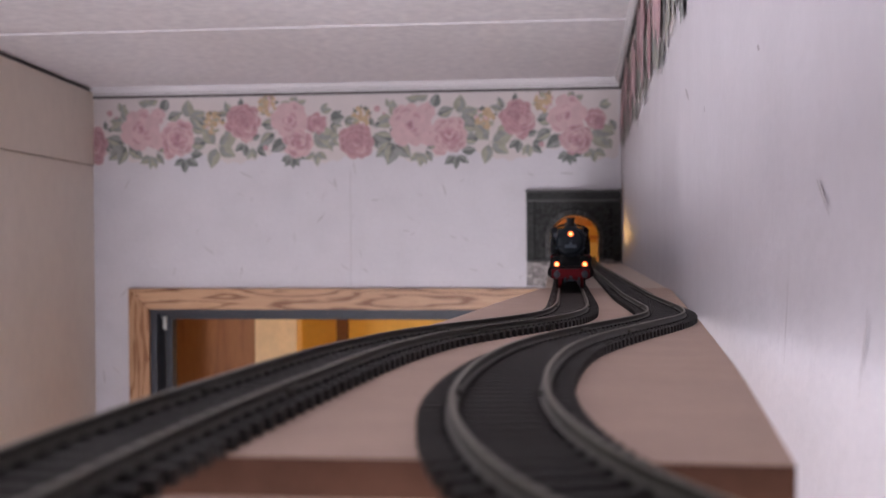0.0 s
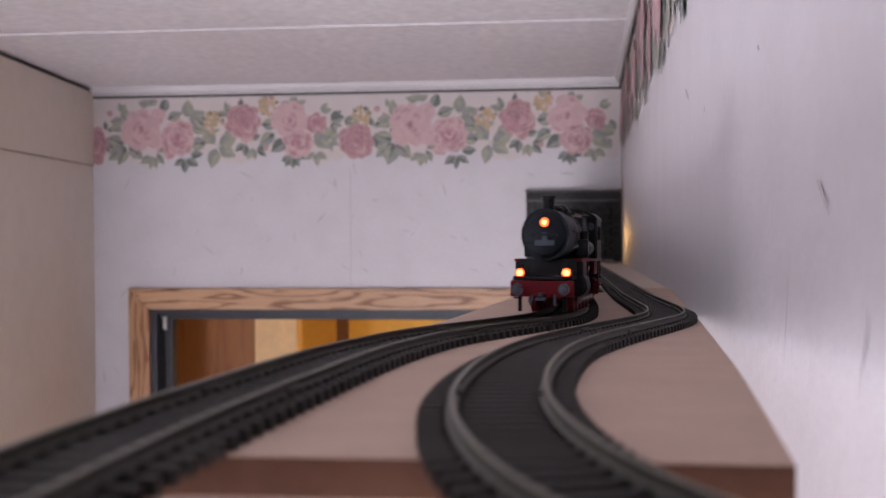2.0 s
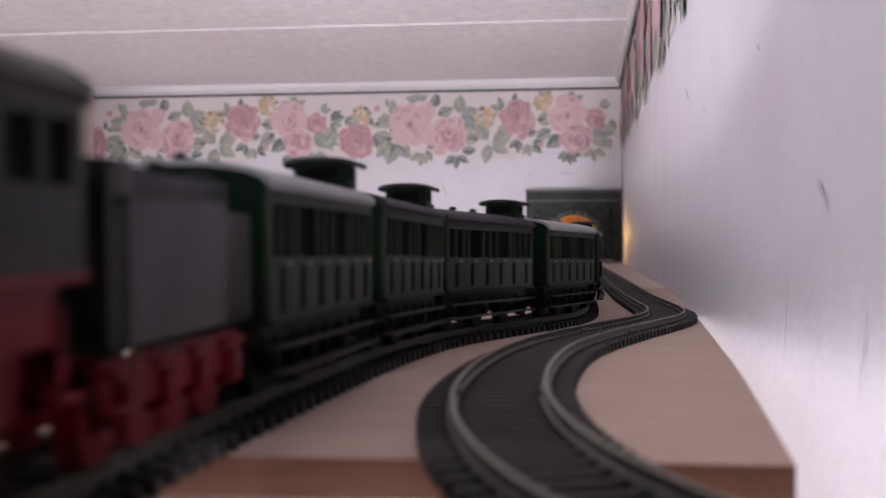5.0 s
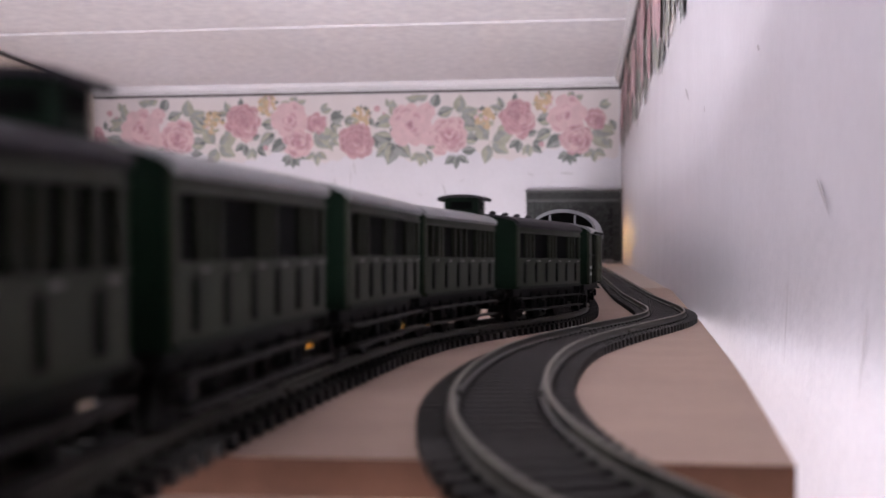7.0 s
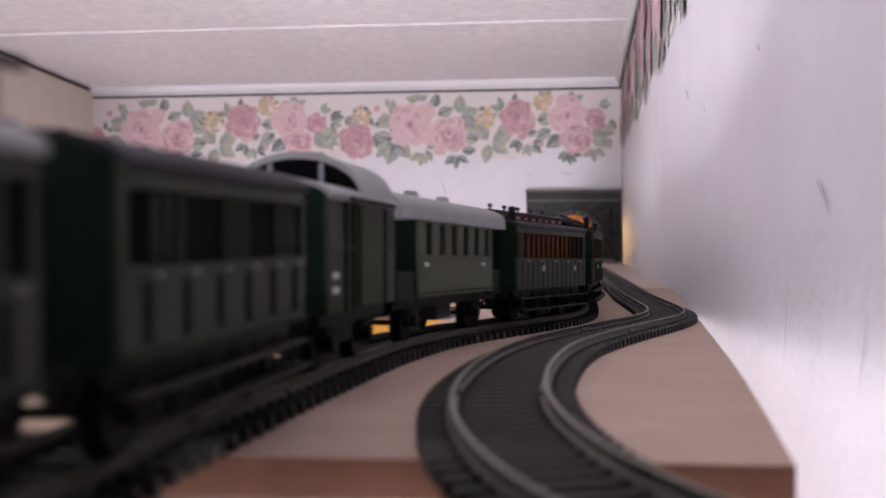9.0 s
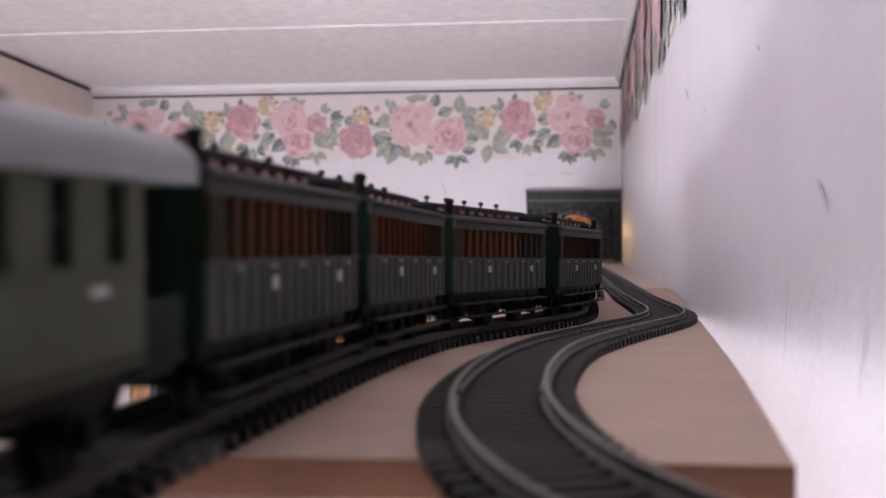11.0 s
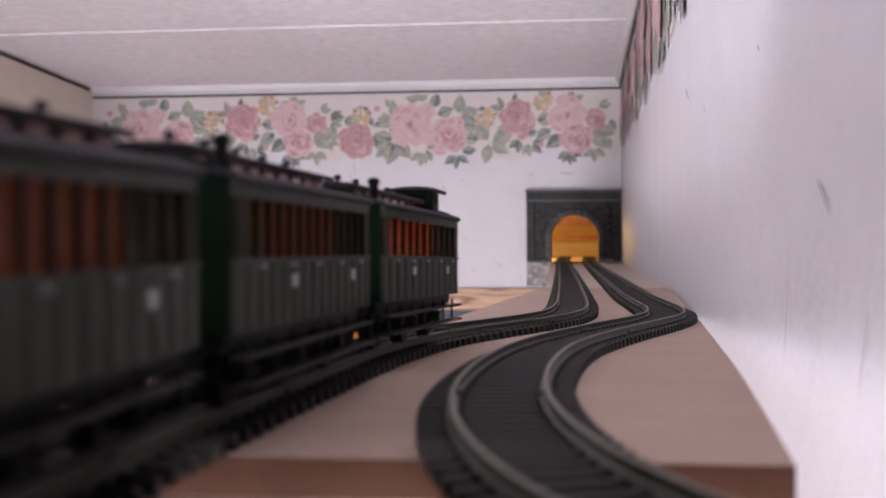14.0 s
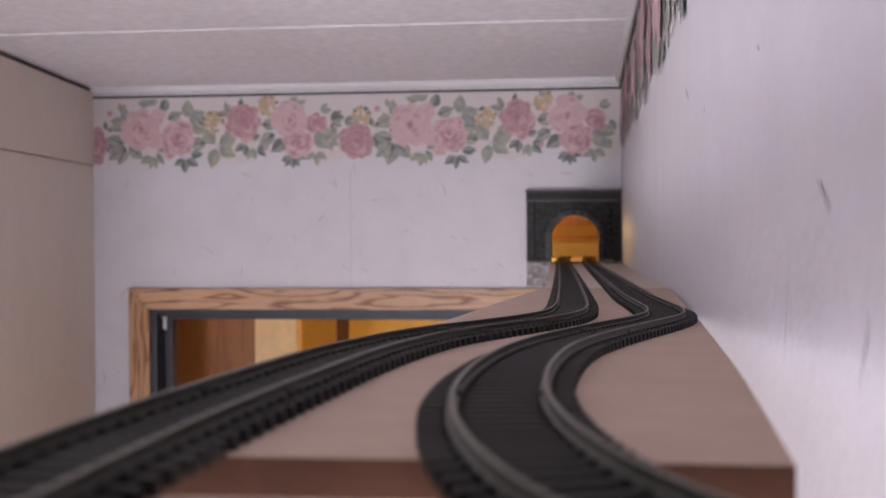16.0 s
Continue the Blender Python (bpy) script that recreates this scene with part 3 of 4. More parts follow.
END_SPRAYS = [(340, 52, 24, 0, (215, 265)), (351, 58, 21, 0, (25,)), (357, 43, 24, 2, (245, 275)), (363, 40, 23, 0, (-35, 15)), (407, 73, 36, 1, (215,)), (432, 60, 38, 0, (218,)),
              (441, 25, 24, 0, (210, 240, 275, 305, -20)), (483, 71, 44, 2, (-45, -8)), (520, 54, 21, 2, (30, -30, -80)), (491, 31, 25, 2, (220, 275, -35))]
BLOSSOMS = [(11, 102, 19), (271, 95, 21), (389, 128, 20)]
BUDS = [(44, 118, 7), (384, 40, 6), (58, 108, 3)]


def border(name, wall, u_from, u_to):
    th = tagged(new(name), "floral wallpaper border of pink roses and green leaves", "wallpaper border", kind="structure")
    # the ground is cut along the foot of the flowers
    bm, prev = B(), None
    top = BORDER_T + (0.0145 if wall == "far" else 0.001)
    for u in np.arange(u_from, u_to + 0.001, 0.006):
        u = min(u, u_to)
        foot = BORDER_B + 0.020 + 0.011 * math.sin(6.283 * (u + 0.478) / PERIOD * 3 + 0.6) + 0.003 * math.sin(u * 210)
        row = [bm.verts.new(to_border(u, foot, 0.0006, wall)), bm.verts.new(to_border(u, top, 0.0006, wall))]
        if prev:
            bm.faces.new((prev[0], row[0], row[1], prev[1]))
        prev = row
    part("ground_strip", bm, M_BAND, th, "", False)
    meshes = {m: B() for m in (*M_PINK, *M_LEAF, M_TAN)}
    rnd = random.Random(7)
    first = -0.478 - 2 * PERIOD
    for k in range(10):
        u0 = first + k * PERIOD
        depth = [0.0010]

        def nxt():
            depth[0] += 0.000004
            return depth[0]
        if u0 - 0.06 > u_to or u0 + PERIOD < u_from:
            continue
        for u, v, length, tone, angles in HIGH_SPRAYS + LOW_SPRAYS + END_SPRAYS:
            u, v, length = u0 + u / 1000, BORDER_B + v / 1000, length / 1000
            for a in angles:
                ang, size, wide = radians(a + rnd.uniform(-5, 5)), length * rnd.uniform(1.0, 1.14), rnd.uniform(0.60, 0.74) * (0.86 if length < 0.027 else 1.0)
                if not u_from + 0.002 < min(u, u + size * math.cos(ang)) - 0.008 or not max(u, u + size * math.cos(ang)) + 0.008 < u_to - 0.002:
                    continue
                root_u, root_v = u + 0.14 * length * math.cos(ang), v + 0.14 * length * math.sin(ang)
                leaf_blade(meshes[M_LEAF[tone]], u, v, 0.2 * length, ang, 0.12, nxt(), wall)
                leaf_blade(meshes[M_LEAF[tone]], root_u, root_v, size, ang, wide, nxt(), wall)
                leaf_blade(meshes[M_LEAF[(1, 2, 1)[tone]]], root_u, root_v, size * 0.95, ang, wide * 0.86, nxt(), wall, 1 if rnd.random() < 0.5 else -1)
                leaf_blade(meshes[M_LEAF[(0, 0, 2)[tone]]], root_u, root_v, size * 0.97, ang, 0.07, nxt(), wall)
                if tone:
                    leaf_blade(meshes[M_LEAF[tone - 1]], root_u, root_v, size * 0.4, ang, wide * 0.8, nxt(), wall)
        for u, v, r in BLOSSOMS:
            u, v, r = u0 + u / 1000, BORDER_B + v / 1000, r / 1000
            if u_from + 0.02 < u < u_to - 0.02:
                for i in range(44):
                    a, q = rnd.uniform(0, 6.28), r * math.sqrt(rnd.random())
                    mat = M_TAN if i % 4 else rnd.choice((M_PINK[0], M_LEAF[2]))
                    petal_disc(meshes[mat], u + q * math.cos(a), v + q * math.sin(a), rnd.uniform(0.0032, 0.0060), nxt(), wall, rnd, 5, rnd.random())
                for i in range(5):
                    a = rnd.uniform(0.2, 2.9)
                    leaf_blade(meshes[M_LEAF[0]], u + r * 0.8 * math.cos(a), v + r * 0.8 * math.sin(a), 0.010, a, 0.5, nxt(), wall)
        for u, v, r in BUDS:
            if u_from + 0.02 < u0 + u / 1000 < u_to - 0.02:
                petal_disc(meshes[M_PINK[1]], u0 + u / 1000, BORDER_B + v / 1000, r / 1000, nxt(), wall, rnd, 3, 0.4)
        for u, v, r, tone in ROSES:
            cu, cv, r = u0 + u / 1000, BORDER_B + v / 1000, r * 0.00107
            if not u_from - r * 0.3 < cu < u_to + r * 0.3:
                continue
            # ruffled petals from the rim inwards, each with a paler lip, round a dark heart
            rings = ((9, 0.74, 0.36), (8, 0.60, 0.36), (7, 0.42, 0.32), (5, 0.26, 0.26), (4, 0.12, 0.18))
            for ring, (count, rad, size) in enumerate(rings if r > 0.025 else rings[1:4]):
                for i in range(count):
                    a = 6.283 * (i + 0.5 * ring) / count + rnd.uniform(-0.25, 0.25)
                    t = min(2, tone + (1 if ring > 2 and i % 2 else 0)) if rnd.random() < 0.7 else rnd.choice((max(0, tone - 1), min(2, tone + 1)))
                    reach, q = r * rad * rnd.uniform(0.86, 1.1), r * size * rnd.uniform(0.85, 1.2)
                    qu, qv = cu + reach * math.cos(a), cv + reach * math.sin(a)
                    if not u_from + q < qu < u_to - q:
                        qu = min(u_to - q, max(u_from + q, qu))
                    petal_disc(meshes[M_PINK[max(0, t - 1)]], qu, qv, q, nxt(), wall, rnd, 3, a)
                    petal_disc(meshes[M_PINK[t]], qu - 0.16 * q * math.cos(a), qv - 0.16 * q * math.sin(a), q * 0.84, nxt(), wall, rnd, 3, a)
            if r > 0.025:
                for i in range(3):
                    petal_disc(meshes[M_PINK[2]], cu + rnd.uniform(-0.1, 0.1) * r, cv + rnd.uniform(-0.1, 0.1) * r, 0.09 * r, nxt(), wall, rnd, 3, i)
    for m, bm in meshes.items():
        if len(bm.faces):
            tagged(part({"r": "rose_petals", "l": "leaf_blades", "b": "blossom_petals"}[m.name[0]], bm, m, th, "", False), kind="stuff")
        else:
            bm.free()
    return th


border("border_far", "far", -1.0535, WALL_X - 0.001)
border("border_right", "right", WALL_X + 0.002, WALL_X + 2.3)


# ---- fibres pressed into the wallpaper ----
def flecks():
    rnd = random.Random(11)
    for parent, wall in ((wall_far, "far"), (wall_right, "right")):
        bm = B()
        placed = 0
        while placed < (46 if wall == "far" else 12):
            u = rnd.uniform(-1.03, 0.05) if wall == "far" else WALL_X + rnd.uniform(0.1, 2.4)
            v = EYE.z + rnd.uniform(-0.45, 0.12)
            if wall == "far" and (DOOR_L - 0.06 < u < 0.06 and v < DOOR_T + 0.06 or u > -0.14 and v < EYE.z + 0.08):
                continue
            length, a = rnd.uniform(0.008, 0.034), rnd.choice((-0.5, 0.9, 1.3, 1.7, -0.25)) + rnd.uniform(-0.2, 0.2)
            leaf_blade(bm, u, v, length, a, 0.07 if wall == "far" else 0.12, 0.0008, wall)
            placed += 1
        if wall == "right":
            for y0, z0, y1, z1, wide in ((0.371, 2.194, 0.350, 2.182, 0.075), (0.303, 2.161, 0.315, 2.136, 0.05), (0.422, 2.162, 0.432, 2.129, 0.03), (0.497, 2.251, 0.490, 2.249, 0.35), (0.72, 2.249, 0.715, 2.245, 0.4)):
                du, dv = y0 - y1, z1 - z0
                leaf_blade(bm, WALL_X + FAR - y0, z0, math.hypot(du, dv), math.atan2(dv, du), wide, 0.0009, wall)
        ob = part("wallpaper_fibre", bm, M_FLECK, parent, "", False)
        tagged(ob, kind="stuff")


flecks()
tagged(part("paper_seam", box(B(), (-0.4915, FAR - 0.0004, EYE.z - 0.0), (0.0007, 0.0006, 0.245)), M_FLECK, wall_far, "", False))


# ---- rolling stock: forward is +y, rail head is z = 0 ----
def wheelset(parent, y, r, mat, rows):
    """An axle with two flanged wheels, as a part that turns."""
    bm = tube(B(), (-0.0125, 0, 0), (0.0125, 0, 0), 0.0009, seg=8)
    for sx in (-1, 1):
        tube(bm, (sx * 0.0071, 0, 0), (sx * 0.0096, 0, 0), r, seg=24)
        tube(bm, (sx * 0.0066, 0, 0), (sx * 0.0072, 0, 0), r + 0.0009, seg=24)
        tube(bm, (sx * 0.0096, 0, 0), (sx * 0.0103, 0, 0), r * 0.35, seg=12)
    ob = part("wheelset", bm, mat, parent)
    ob.matrix_basis = pose(0, y, r)
    rows.append((ob, y, r))
    return ob


def bumper(parent, y, z, sx, out, mat=None):
    bm = tube(B(), (sx, y, z), (sx, y + out * 0.004, z), 0.0013, seg=12)
    tube(bm, (sx, y + out * 0.004, z), (sx, y + out * 0.0052, z), 0.0024, seg=20)
    tube(bm, (sx, y + out * 0.0052, z), (sx, y + out * 0.0056, z), 0.0017, 0.0010, seg=20)
    return part("buffer", bm, mat or M_BUFFER, parent, "round steel buffer")


TURNING, RODS, TRAIN = [], [], []


def loco():
    """Black and red steam engine with a pilot deck before the smokebox."""
    th = thing("steam_locomotive", "black model steam locomotive with red frames, three lamps lit", "locomotive")
    f, p = 0.0, 0.009                                   # y of the smokebox front, y of the lower lamps
    L = -0.098                                          # y of the cab's rear
    # boiler and smokebox
    bm = tube(B(), (0, f - 0.004, 0.0325), (0, L + 0.024, 0.0325), 0.0100, seg=40)
    part("boiler", bm, M_BLACK, th)
    for y in (-0.030, -0.043, -0.056, -0.069):
        part("boiler_band", tube(B(), (0, f + y, 0.0325), (0, f + y - 0.0010, 0.0325), 0.0102, seg=40), M_BLACK, th)
    bm = tube(B(), (0, f + 0.002, 0.0325), (0, f - 0.022, 0.0325), 0.0107, seg=40)
    tube(bm, (0, f + 0.002, 0.0325), (0, f + 0.0035, 0.0325), 0.0095, 0.0080, seg=40)
    tube(bm, (0, f + 0.0035, 0.0325), (0, f + 0.0045, 0.0325), 0.0080, 0.0055, seg=40)
    box(bm, (0, f + 0.0048, 0.0325), (0.0110, 0.0012, 0.0010))
    box(bm, (0.0065, f + 0.0042, 0.0360), (0.0050, 0.0010, 0.0008)), box(bm, (0.0065, f + 0.0042, 0.0290), (0.0050, 0.0010, 0.0008))
    part("smokebox", bm, M_SMOKE, th)
    part("number_plate", box(B(), (0, f + 0.0052, 0.0292), (0.0085, 0.0006, 0.0022), 0.0002), M_PLATE, th, "small grey plate")
    part("plate_top", box(B(), (0, f + 0.0050, 0.0318), (0.0022, 0.0006, 0.0030), 0.0002), M_PLATE, th)
    bm = tube(B(), (0, f - 0.008, 0.0420), (0, f - 0.008, 0.0484), 0.0025, 0.0028, seg=24)
    tube(bm, (0, f - 0.008, 0.0478), (0, f - 0.008, 0.0486), 0.0034, seg=24), tube(bm, (0, f - 0.008, 0.0415), (0, f - 0.008, 0.0432), 0.0045, 0.0029, seg=24)
    part("chimney", bm, M_BLACK, th)
    for y, r, h in ((-0.028, 0.0042, 0.0455), (-0.044, 0.0046, 0.0462), (-0.060, 0.0040, 0.0452)):
        bm = tube(B(), (0, f + y, 0.0400), (0, f + y, h - 0.002), r, seg=24)
        ball(bm, (0, f + y, h - 0.002), r, (1, 1, 0.55))
        part("dome", bm, M_BLACK, th)
    bm = tube(B(), (0.0035, f - 0.070, 0.041), (0.0035, f - 0.070, 0.0465), 0.0007, seg=8)
    tube(bm, (-0.003, f - 0.071, 0.041), (-0.003, f - 0.071, 0.0455), 0.0010, seg=8)
    part("whistle", bm, M_BLACK, th)
    for sx in (-1, 1):
        bm = tube(B(), (sx * 0.0112, f - 0.010, 0.0340), (sx * 0.0106, L + 0.02, 0.0345), 0.0005, seg=8)
        tube(bm, (sx * 0.0104, f - 0.024, 0.0280), (sx * 0.0104, L + 0.022, 0.0262), 0.0007, seg=8)
        part("handrail", bm, M_PLATE, th)
        bm = tube(B(), (sx * 0.0118, f - 0.046, 0.0275), (sx * 0.0118, f - 0.062, 0.0275), 0.0030, seg=16)
        part("air_tank", bm, M_BLACK, th)
        bm = box(B(), (sx * 0.0125, f - 0.036, 0.0272), (0.005, 0.007, 0.0075), 0.001)
        tube(bm, (sx * 0.0130, f - 0.034, 0.031), (sx * 0.0130, f - 0.034, 0.0345), 0.0018, seg=12)
        part("air_pump", bm, M_BLACK, th)
    # firebox, cab
    part("firebox", box(B(), (0, L + 0.030, 0.0300), (0.0215, 0.024, 0.0245), 0.005), M_BLACK, th)
    roof = [(0.0150 * math.cos(a), 0.0405 + 0.0052 * math.sin(a)) for a in np.linspace(0, math.pi, 15)]
    bm = prism(B(), [(x, z) for x, z in roof] + [(x * 0.96, z - 0.0012) for x, z in roof[::-1]], L - 0.002, L + 0.0235)
    part("cab_roof", bm, M_BLACK, th)
    for sx in (-1, 1):
        bm = box(B(), (sx * 0.0142, L + 0.0105, 0.0265), (0.0010, 0.021, 0.0095))
        box(bm, (sx * 0.0142, L + 0.0105, 0.0395), (0.0010, 0.021, 0.0035)), box(bm, (sx * 0.0142, L + 0.0015, 0.0345), (0.0010, 0.003, 0.007))
        box(bm, (sx * 0.0142, L + 0.0105, 0.0345), (0.0010, 0.002, 0.007)), box(bm, (sx * 0.0142, L + 0.0197, 0.0345), (0.0010, 0.0026, 0.007))
        part("cab_side", bm, M_BLACK, th)
        part("cab_window", box(B(), (sx * 0.0140, L + 0.0105, 0.0345), (0.0004, 0.017, 0.0068)), M_GLASS, th)
    bm = box(B(), (0, L + 0.0222, 0.0318), (0.0284, 0.0010, 0.021))
    part("cab_front", bm, M_BLACK, th)
    for sx in (-1, 1):
        part("front_window", tube(B(), (sx * 0.0117, L + 0.0226, 0.0375), (sx * 0.0117, L + 0.0232, 0.0375), 0.0018, seg=16), M_BUFFER, th, "grey round cab window")
    # running boards, red frames and beam
    for sx in (-1, 1):
        part("running_board", box(B(), (sx * 0.0125, (f - 0.006 + L) / 2, 0.0222), (0.0052, f - 0.006 - L, 0.0012), 0.0002), M_RED, th, "red edged running board")
        part("frame_side", box(B(), (sx * 0.0060, (f - 0.020 + L) / 2, 0.0140), (0.0014, f - 0.020 - L, 0.0130)), M_RED, th)
        bm = tube(B(), (sx * 0.0128, f - 0.0085, 0.0120), (sx * 0.0128, f - 0.0245, 0.0120), 0.0043, seg=28)
        tube(bm, (sx * 0.0128, f - 0.0075, 0.0120), (sx * 0.0128, f - 0.0255, 0.0120), 0.0034, seg=24)
        box(bm, (sx * 0.0122, f - 0.0165, 0.0185), (0.0065, 0.0145, 0.0070), 0.0015)
        part("cylinder", bm, M_BLACK, th)
        part("guide_bar", box(B(), (sx * 0.0128, f - 0.034, 0.0142), (0.0016, 0.019, 0.0010)), M_STEEL, th)
        part("gear_bracket", box(B(), (sx * 0.0122, f - 0.0435, 0.0165), (0.0036, 0.002, 0.011), 0.0004), M_RED, th)
        bm = box(B(), (sx * 0.0126, f - 0.051, 0.0175), (0.0010, 0.017, 0.0012), 0, pose(0, 0, 0, -10 * 1, 0, 0))
        box(bm, (sx * 0.0132, f - 0.0455, 0.0150), (0.0010, 0.0014, 0.0085), 0, pose(0, 0, 0, 12, 0, 0))
        part("valve_rod", bm, M_STEEL, th)
        bm = box(B(), (sx * 0.0126, L + 0.012, 0.0185), (0.0012, 0.016, 0.0065), 0.0005)
        box(bm, (sx * 0.0140, L + 0.004, 0.0110), (0.0020, 0.006, 0.0008)), box(bm, (sx * 0.0135, L + 0.004, 0.0150), (0.0006, 0.0010, 0.009))
        part("cab_step", bm, M_RED, th)
        for k in range(4):
            part("brake_block", box(B(), (sx * 0.0085, f - 0.0310 - k * 0.0142, 0.0075), (0.0022, 0.0018, 0.006), 0.0005), M_RED, th)
    part("pilot_beam", box(B(), (0, p + 0.0030, 0.0112), (0.0275, 0.0022, 0.0060), 0.0005), M_RED, th, "red front beam")
    part("front_plate", box(B(), (0, p - 0.007, 0.0150), (0.0258, 0.019, 0.0010), 0.0003), M_BLACK, th)
    part("front_apron", box(B(), (0, f - 0.0055, 0.0188), (0.0255, 0.0012, 0.0075), 0.0004), M_BLACK, th)
    part("saddle", box(B(), (0, f - 0.0120, 0.0185), (0.0150, 0.0170, 0.0090), 0.002), M_BLACK, th)
    part("step_plate", box(B(), (0, f - 0.010, 0.0224), (0.0262, 0.0090, 0.0008), 0.0002), M_BLACK, th)
    for sx in (-1, 1):
        bumper(th, p + 0.0041, 0.0112, sx * 0.0100, 1)
        bm = box(B(), (sx * 0.0098, p + 0.002, 0.0055), (0.0016, 0.0012, 0.0075), 0.0003)
        box(bm, (sx * 0.0112, p - 0.001, 0.0075), (0.0030, 0.0050, 0.0006)), box(bm, (sx * 0.0125, p - 0.001, 0.0100), (0.0006, 0.001, 0.0060))
        part("guard_iron", bm, M_UNDER, th)
        bm = tube(B(), (sx * 0.0101, p + 0.0002, 0.0170), (sx * 0.0101, p - 0.0045, 0.0170), 0.0023, seg=20)
        box(bm, (sx * 0.0101, p - 0.002, 0.0150), (0.0020, 0.0030, 0.0020)), tube(bm, (sx * 0.0101, p - 0.002, 0.019), (sx * 0.0101, p - 0.002, 0.0205), 0.0008, seg=10)
        lamp = part("headlamp", bm, M_BLACK, th)
        part("lens", tube(B(), (sx * 0.0101, p + 0.0001, 0.0170), (sx * 0.0101, p + 0.0007, 0.0170), 0.0020, seg=20), M_LAMP, lamp, "glowing orange lens")
        part("bulb", tube(B(), (sx * 0.0101, p + 0.0007, 0.0170), (sx * 0.0101, p + 0.0010, 0.0170), 0.0013, seg=16), M_HOT, lamp)
    bm = tube(B(), (0, f + 0.0050, 0.0375), (0, f + 0.0010, 0.0375), 0.0022, seg=20)
    lamp = part("headlamp", bm, M_BLACK, th)
    part("lens", tube(B(), (0, f + 0.0048, 0.0375), (0, f + 0.0056, 0.0375), 0.0019, seg=20), M_LAMP, lamp, "glowing orange lens")
    part("bulb", tube(B(), (0, f + 0.0056, 0.0375), (0, f + 0.0059, 0.0375), 0.0009, seg=16), M_HOT, lamp)
    bm = box(B(), (0, p + 0.0055, 0.0092), (0.0020, 0.005, 0.0016), 0.0004)
    box(bm, (0, p + 0.0075, 0.0072), (0.0042, 0.004, 0.0012), 0.0003), tube(bm, (0.004, p + 0.0045, 0.009), (0.0045, p + 0.006, 0.0045), 0.0006, seg=8)
    tube(bm, (-0.0055, p + 0.0045, 0.009), (-0.006, p + 0.0062, 0.0042), 0.0006, seg=8)
    part("coupler", bm, M_PLATE, th)
    # driving wheels and rods
    drive = []
    for k in range(5):
        y = f - 0.0240 - k * 0.0142
        bm = tube(B(), (-0.011, 0, 0), (0.011, 0, 0), 0.0012, seg=8)
        for sx in (-1, 1):
            tube(bm, (sx * 0.0071, 0, 0), (sx * 0.0096, 0, 0), 0.0066, seg=28)
            box(bm, (sx * 0.0099, 0, -0.0035), (0.0008, 0.0062, 0.0032), 0.0004)
            tube(bm, (sx * 0.0096, 0, 0.003), (sx * 0.0118, 0, 0.003), 0.0009, seg=10)
        ob = part("driving_wheelset", bm, M_RED, th)
        ob.matrix_basis = pose(0, y, 0.0066)
        TURNING.append((ob, y, 0.0066))
        drive.append(y)
    for sx in (-1, 1):
        bm = box(B(), (0, 0, 0), (0.0009, drive[0] - drive[4] + 0.003, 0.0016), 0.0003)
        for y in drive:
            tube(bm, (-0.0007, y - (drive[0] + drive[4]) / 2, 0), (0.0007, y - (drive[0] + drive[4]) / 2, 0), 0.0015, seg=12)
        ob = part("coupling_rod", bm, M_STEEL, th)
        RODS.append((ob, sx * 0.0113, (drive[0] + drive[4]) / 2, 0.0066, 0.003))
    for ob in th.children_recursive:                    # the boiler sits high on this type
        if not ob.name.startswith(("driving", "coupling")):
            for v in ob.data.vertices:
                v.co.z = v.co.z + 0.0014 * min(1.0, max(0.0, (v.co.z - 0.0125) / 0.003)) + 0.08 * max(0.0, v.co.z - 0.019)
    return th


def tender():
    th = thing("tender", "grey and black coal tender with a red frame", "tender")
    L = 0.063
    part("tank", box(B(), (0, 0, 0.0232), (0.0290, L - 0.004, 0.0172), 0.0012), M_BLACK, th)
    part("tank_end", box(B(), (0, L / 2 - 0.0025, 0.0250), (0.0294, 0.0012, 0.0215), 0.0005), M_BLACK, th)
    for sx in (-1, 1):
        part("side_panel", box(B(), (sx * 0.0148, 0.006, 0.0240), (0.0008, L - 0.026, 0.0180), 0.0002), M_GREY, th, "plain grey side panel")
        part("coal_board", box(B(), (sx * 0.0118, -0.004, 0.0338), (0.0010, L - 0.022, 0.0050), 0.0003), M_BLACK, th)
        part("frame_side", box(B(), (sx * 0.0122, 0, 0.0102), (0.0012, L - 0.008, 0.0066), 0.0005), M_RED, th)
        for k in range(4):
            bm = B()
            box(bm, (sx * 0.0134, -0.0215 + k * 0.0143, 0.0080), (0.0024, 0.0046, 0.0050), 0.0008)
            box(bm, (sx * 0.0134, -0.0215 + k * 0.0143, 0.0118), (0.0014, 0.0100, 0.0014), 0.0003)
            part("axle_box", bm, M_RED, th)
        part("step", box(B(), (sx * 0.0140, L / 2 - 0.006, 0.0075), (0.0022, 0.0060, 0.0007)), M_RED, th)
    rnd = random.Random(2)
    bm = B()
    for i in range(130):
        box(bm, (rnd.uniform(-0.0105, 0.0105), rnd.uniform(-0.024, 0.016), 0.0325 + rnd.random() * 0.0042), (0.003, 0.003, 0.0022), 0, pose(0, 0, 0, rnd.uniform(0, 90), rnd.uniform(0, 90), rnd.uniform(0, 90)))
    tagged(part("coal_load", bm, M_BLACK, th, "", False), kind="stuff")
    part("cab_back", box(B(), (0, L / 2 - 0.009, 0.0345), (0.0270, 0.0080, 0.0062), 0.001), M_BLACK, th)
    for k in range(4):
        wheelset(th, -0.0215 + k * 0.0143, 0.0056, M_RED, TURNING)
    return th


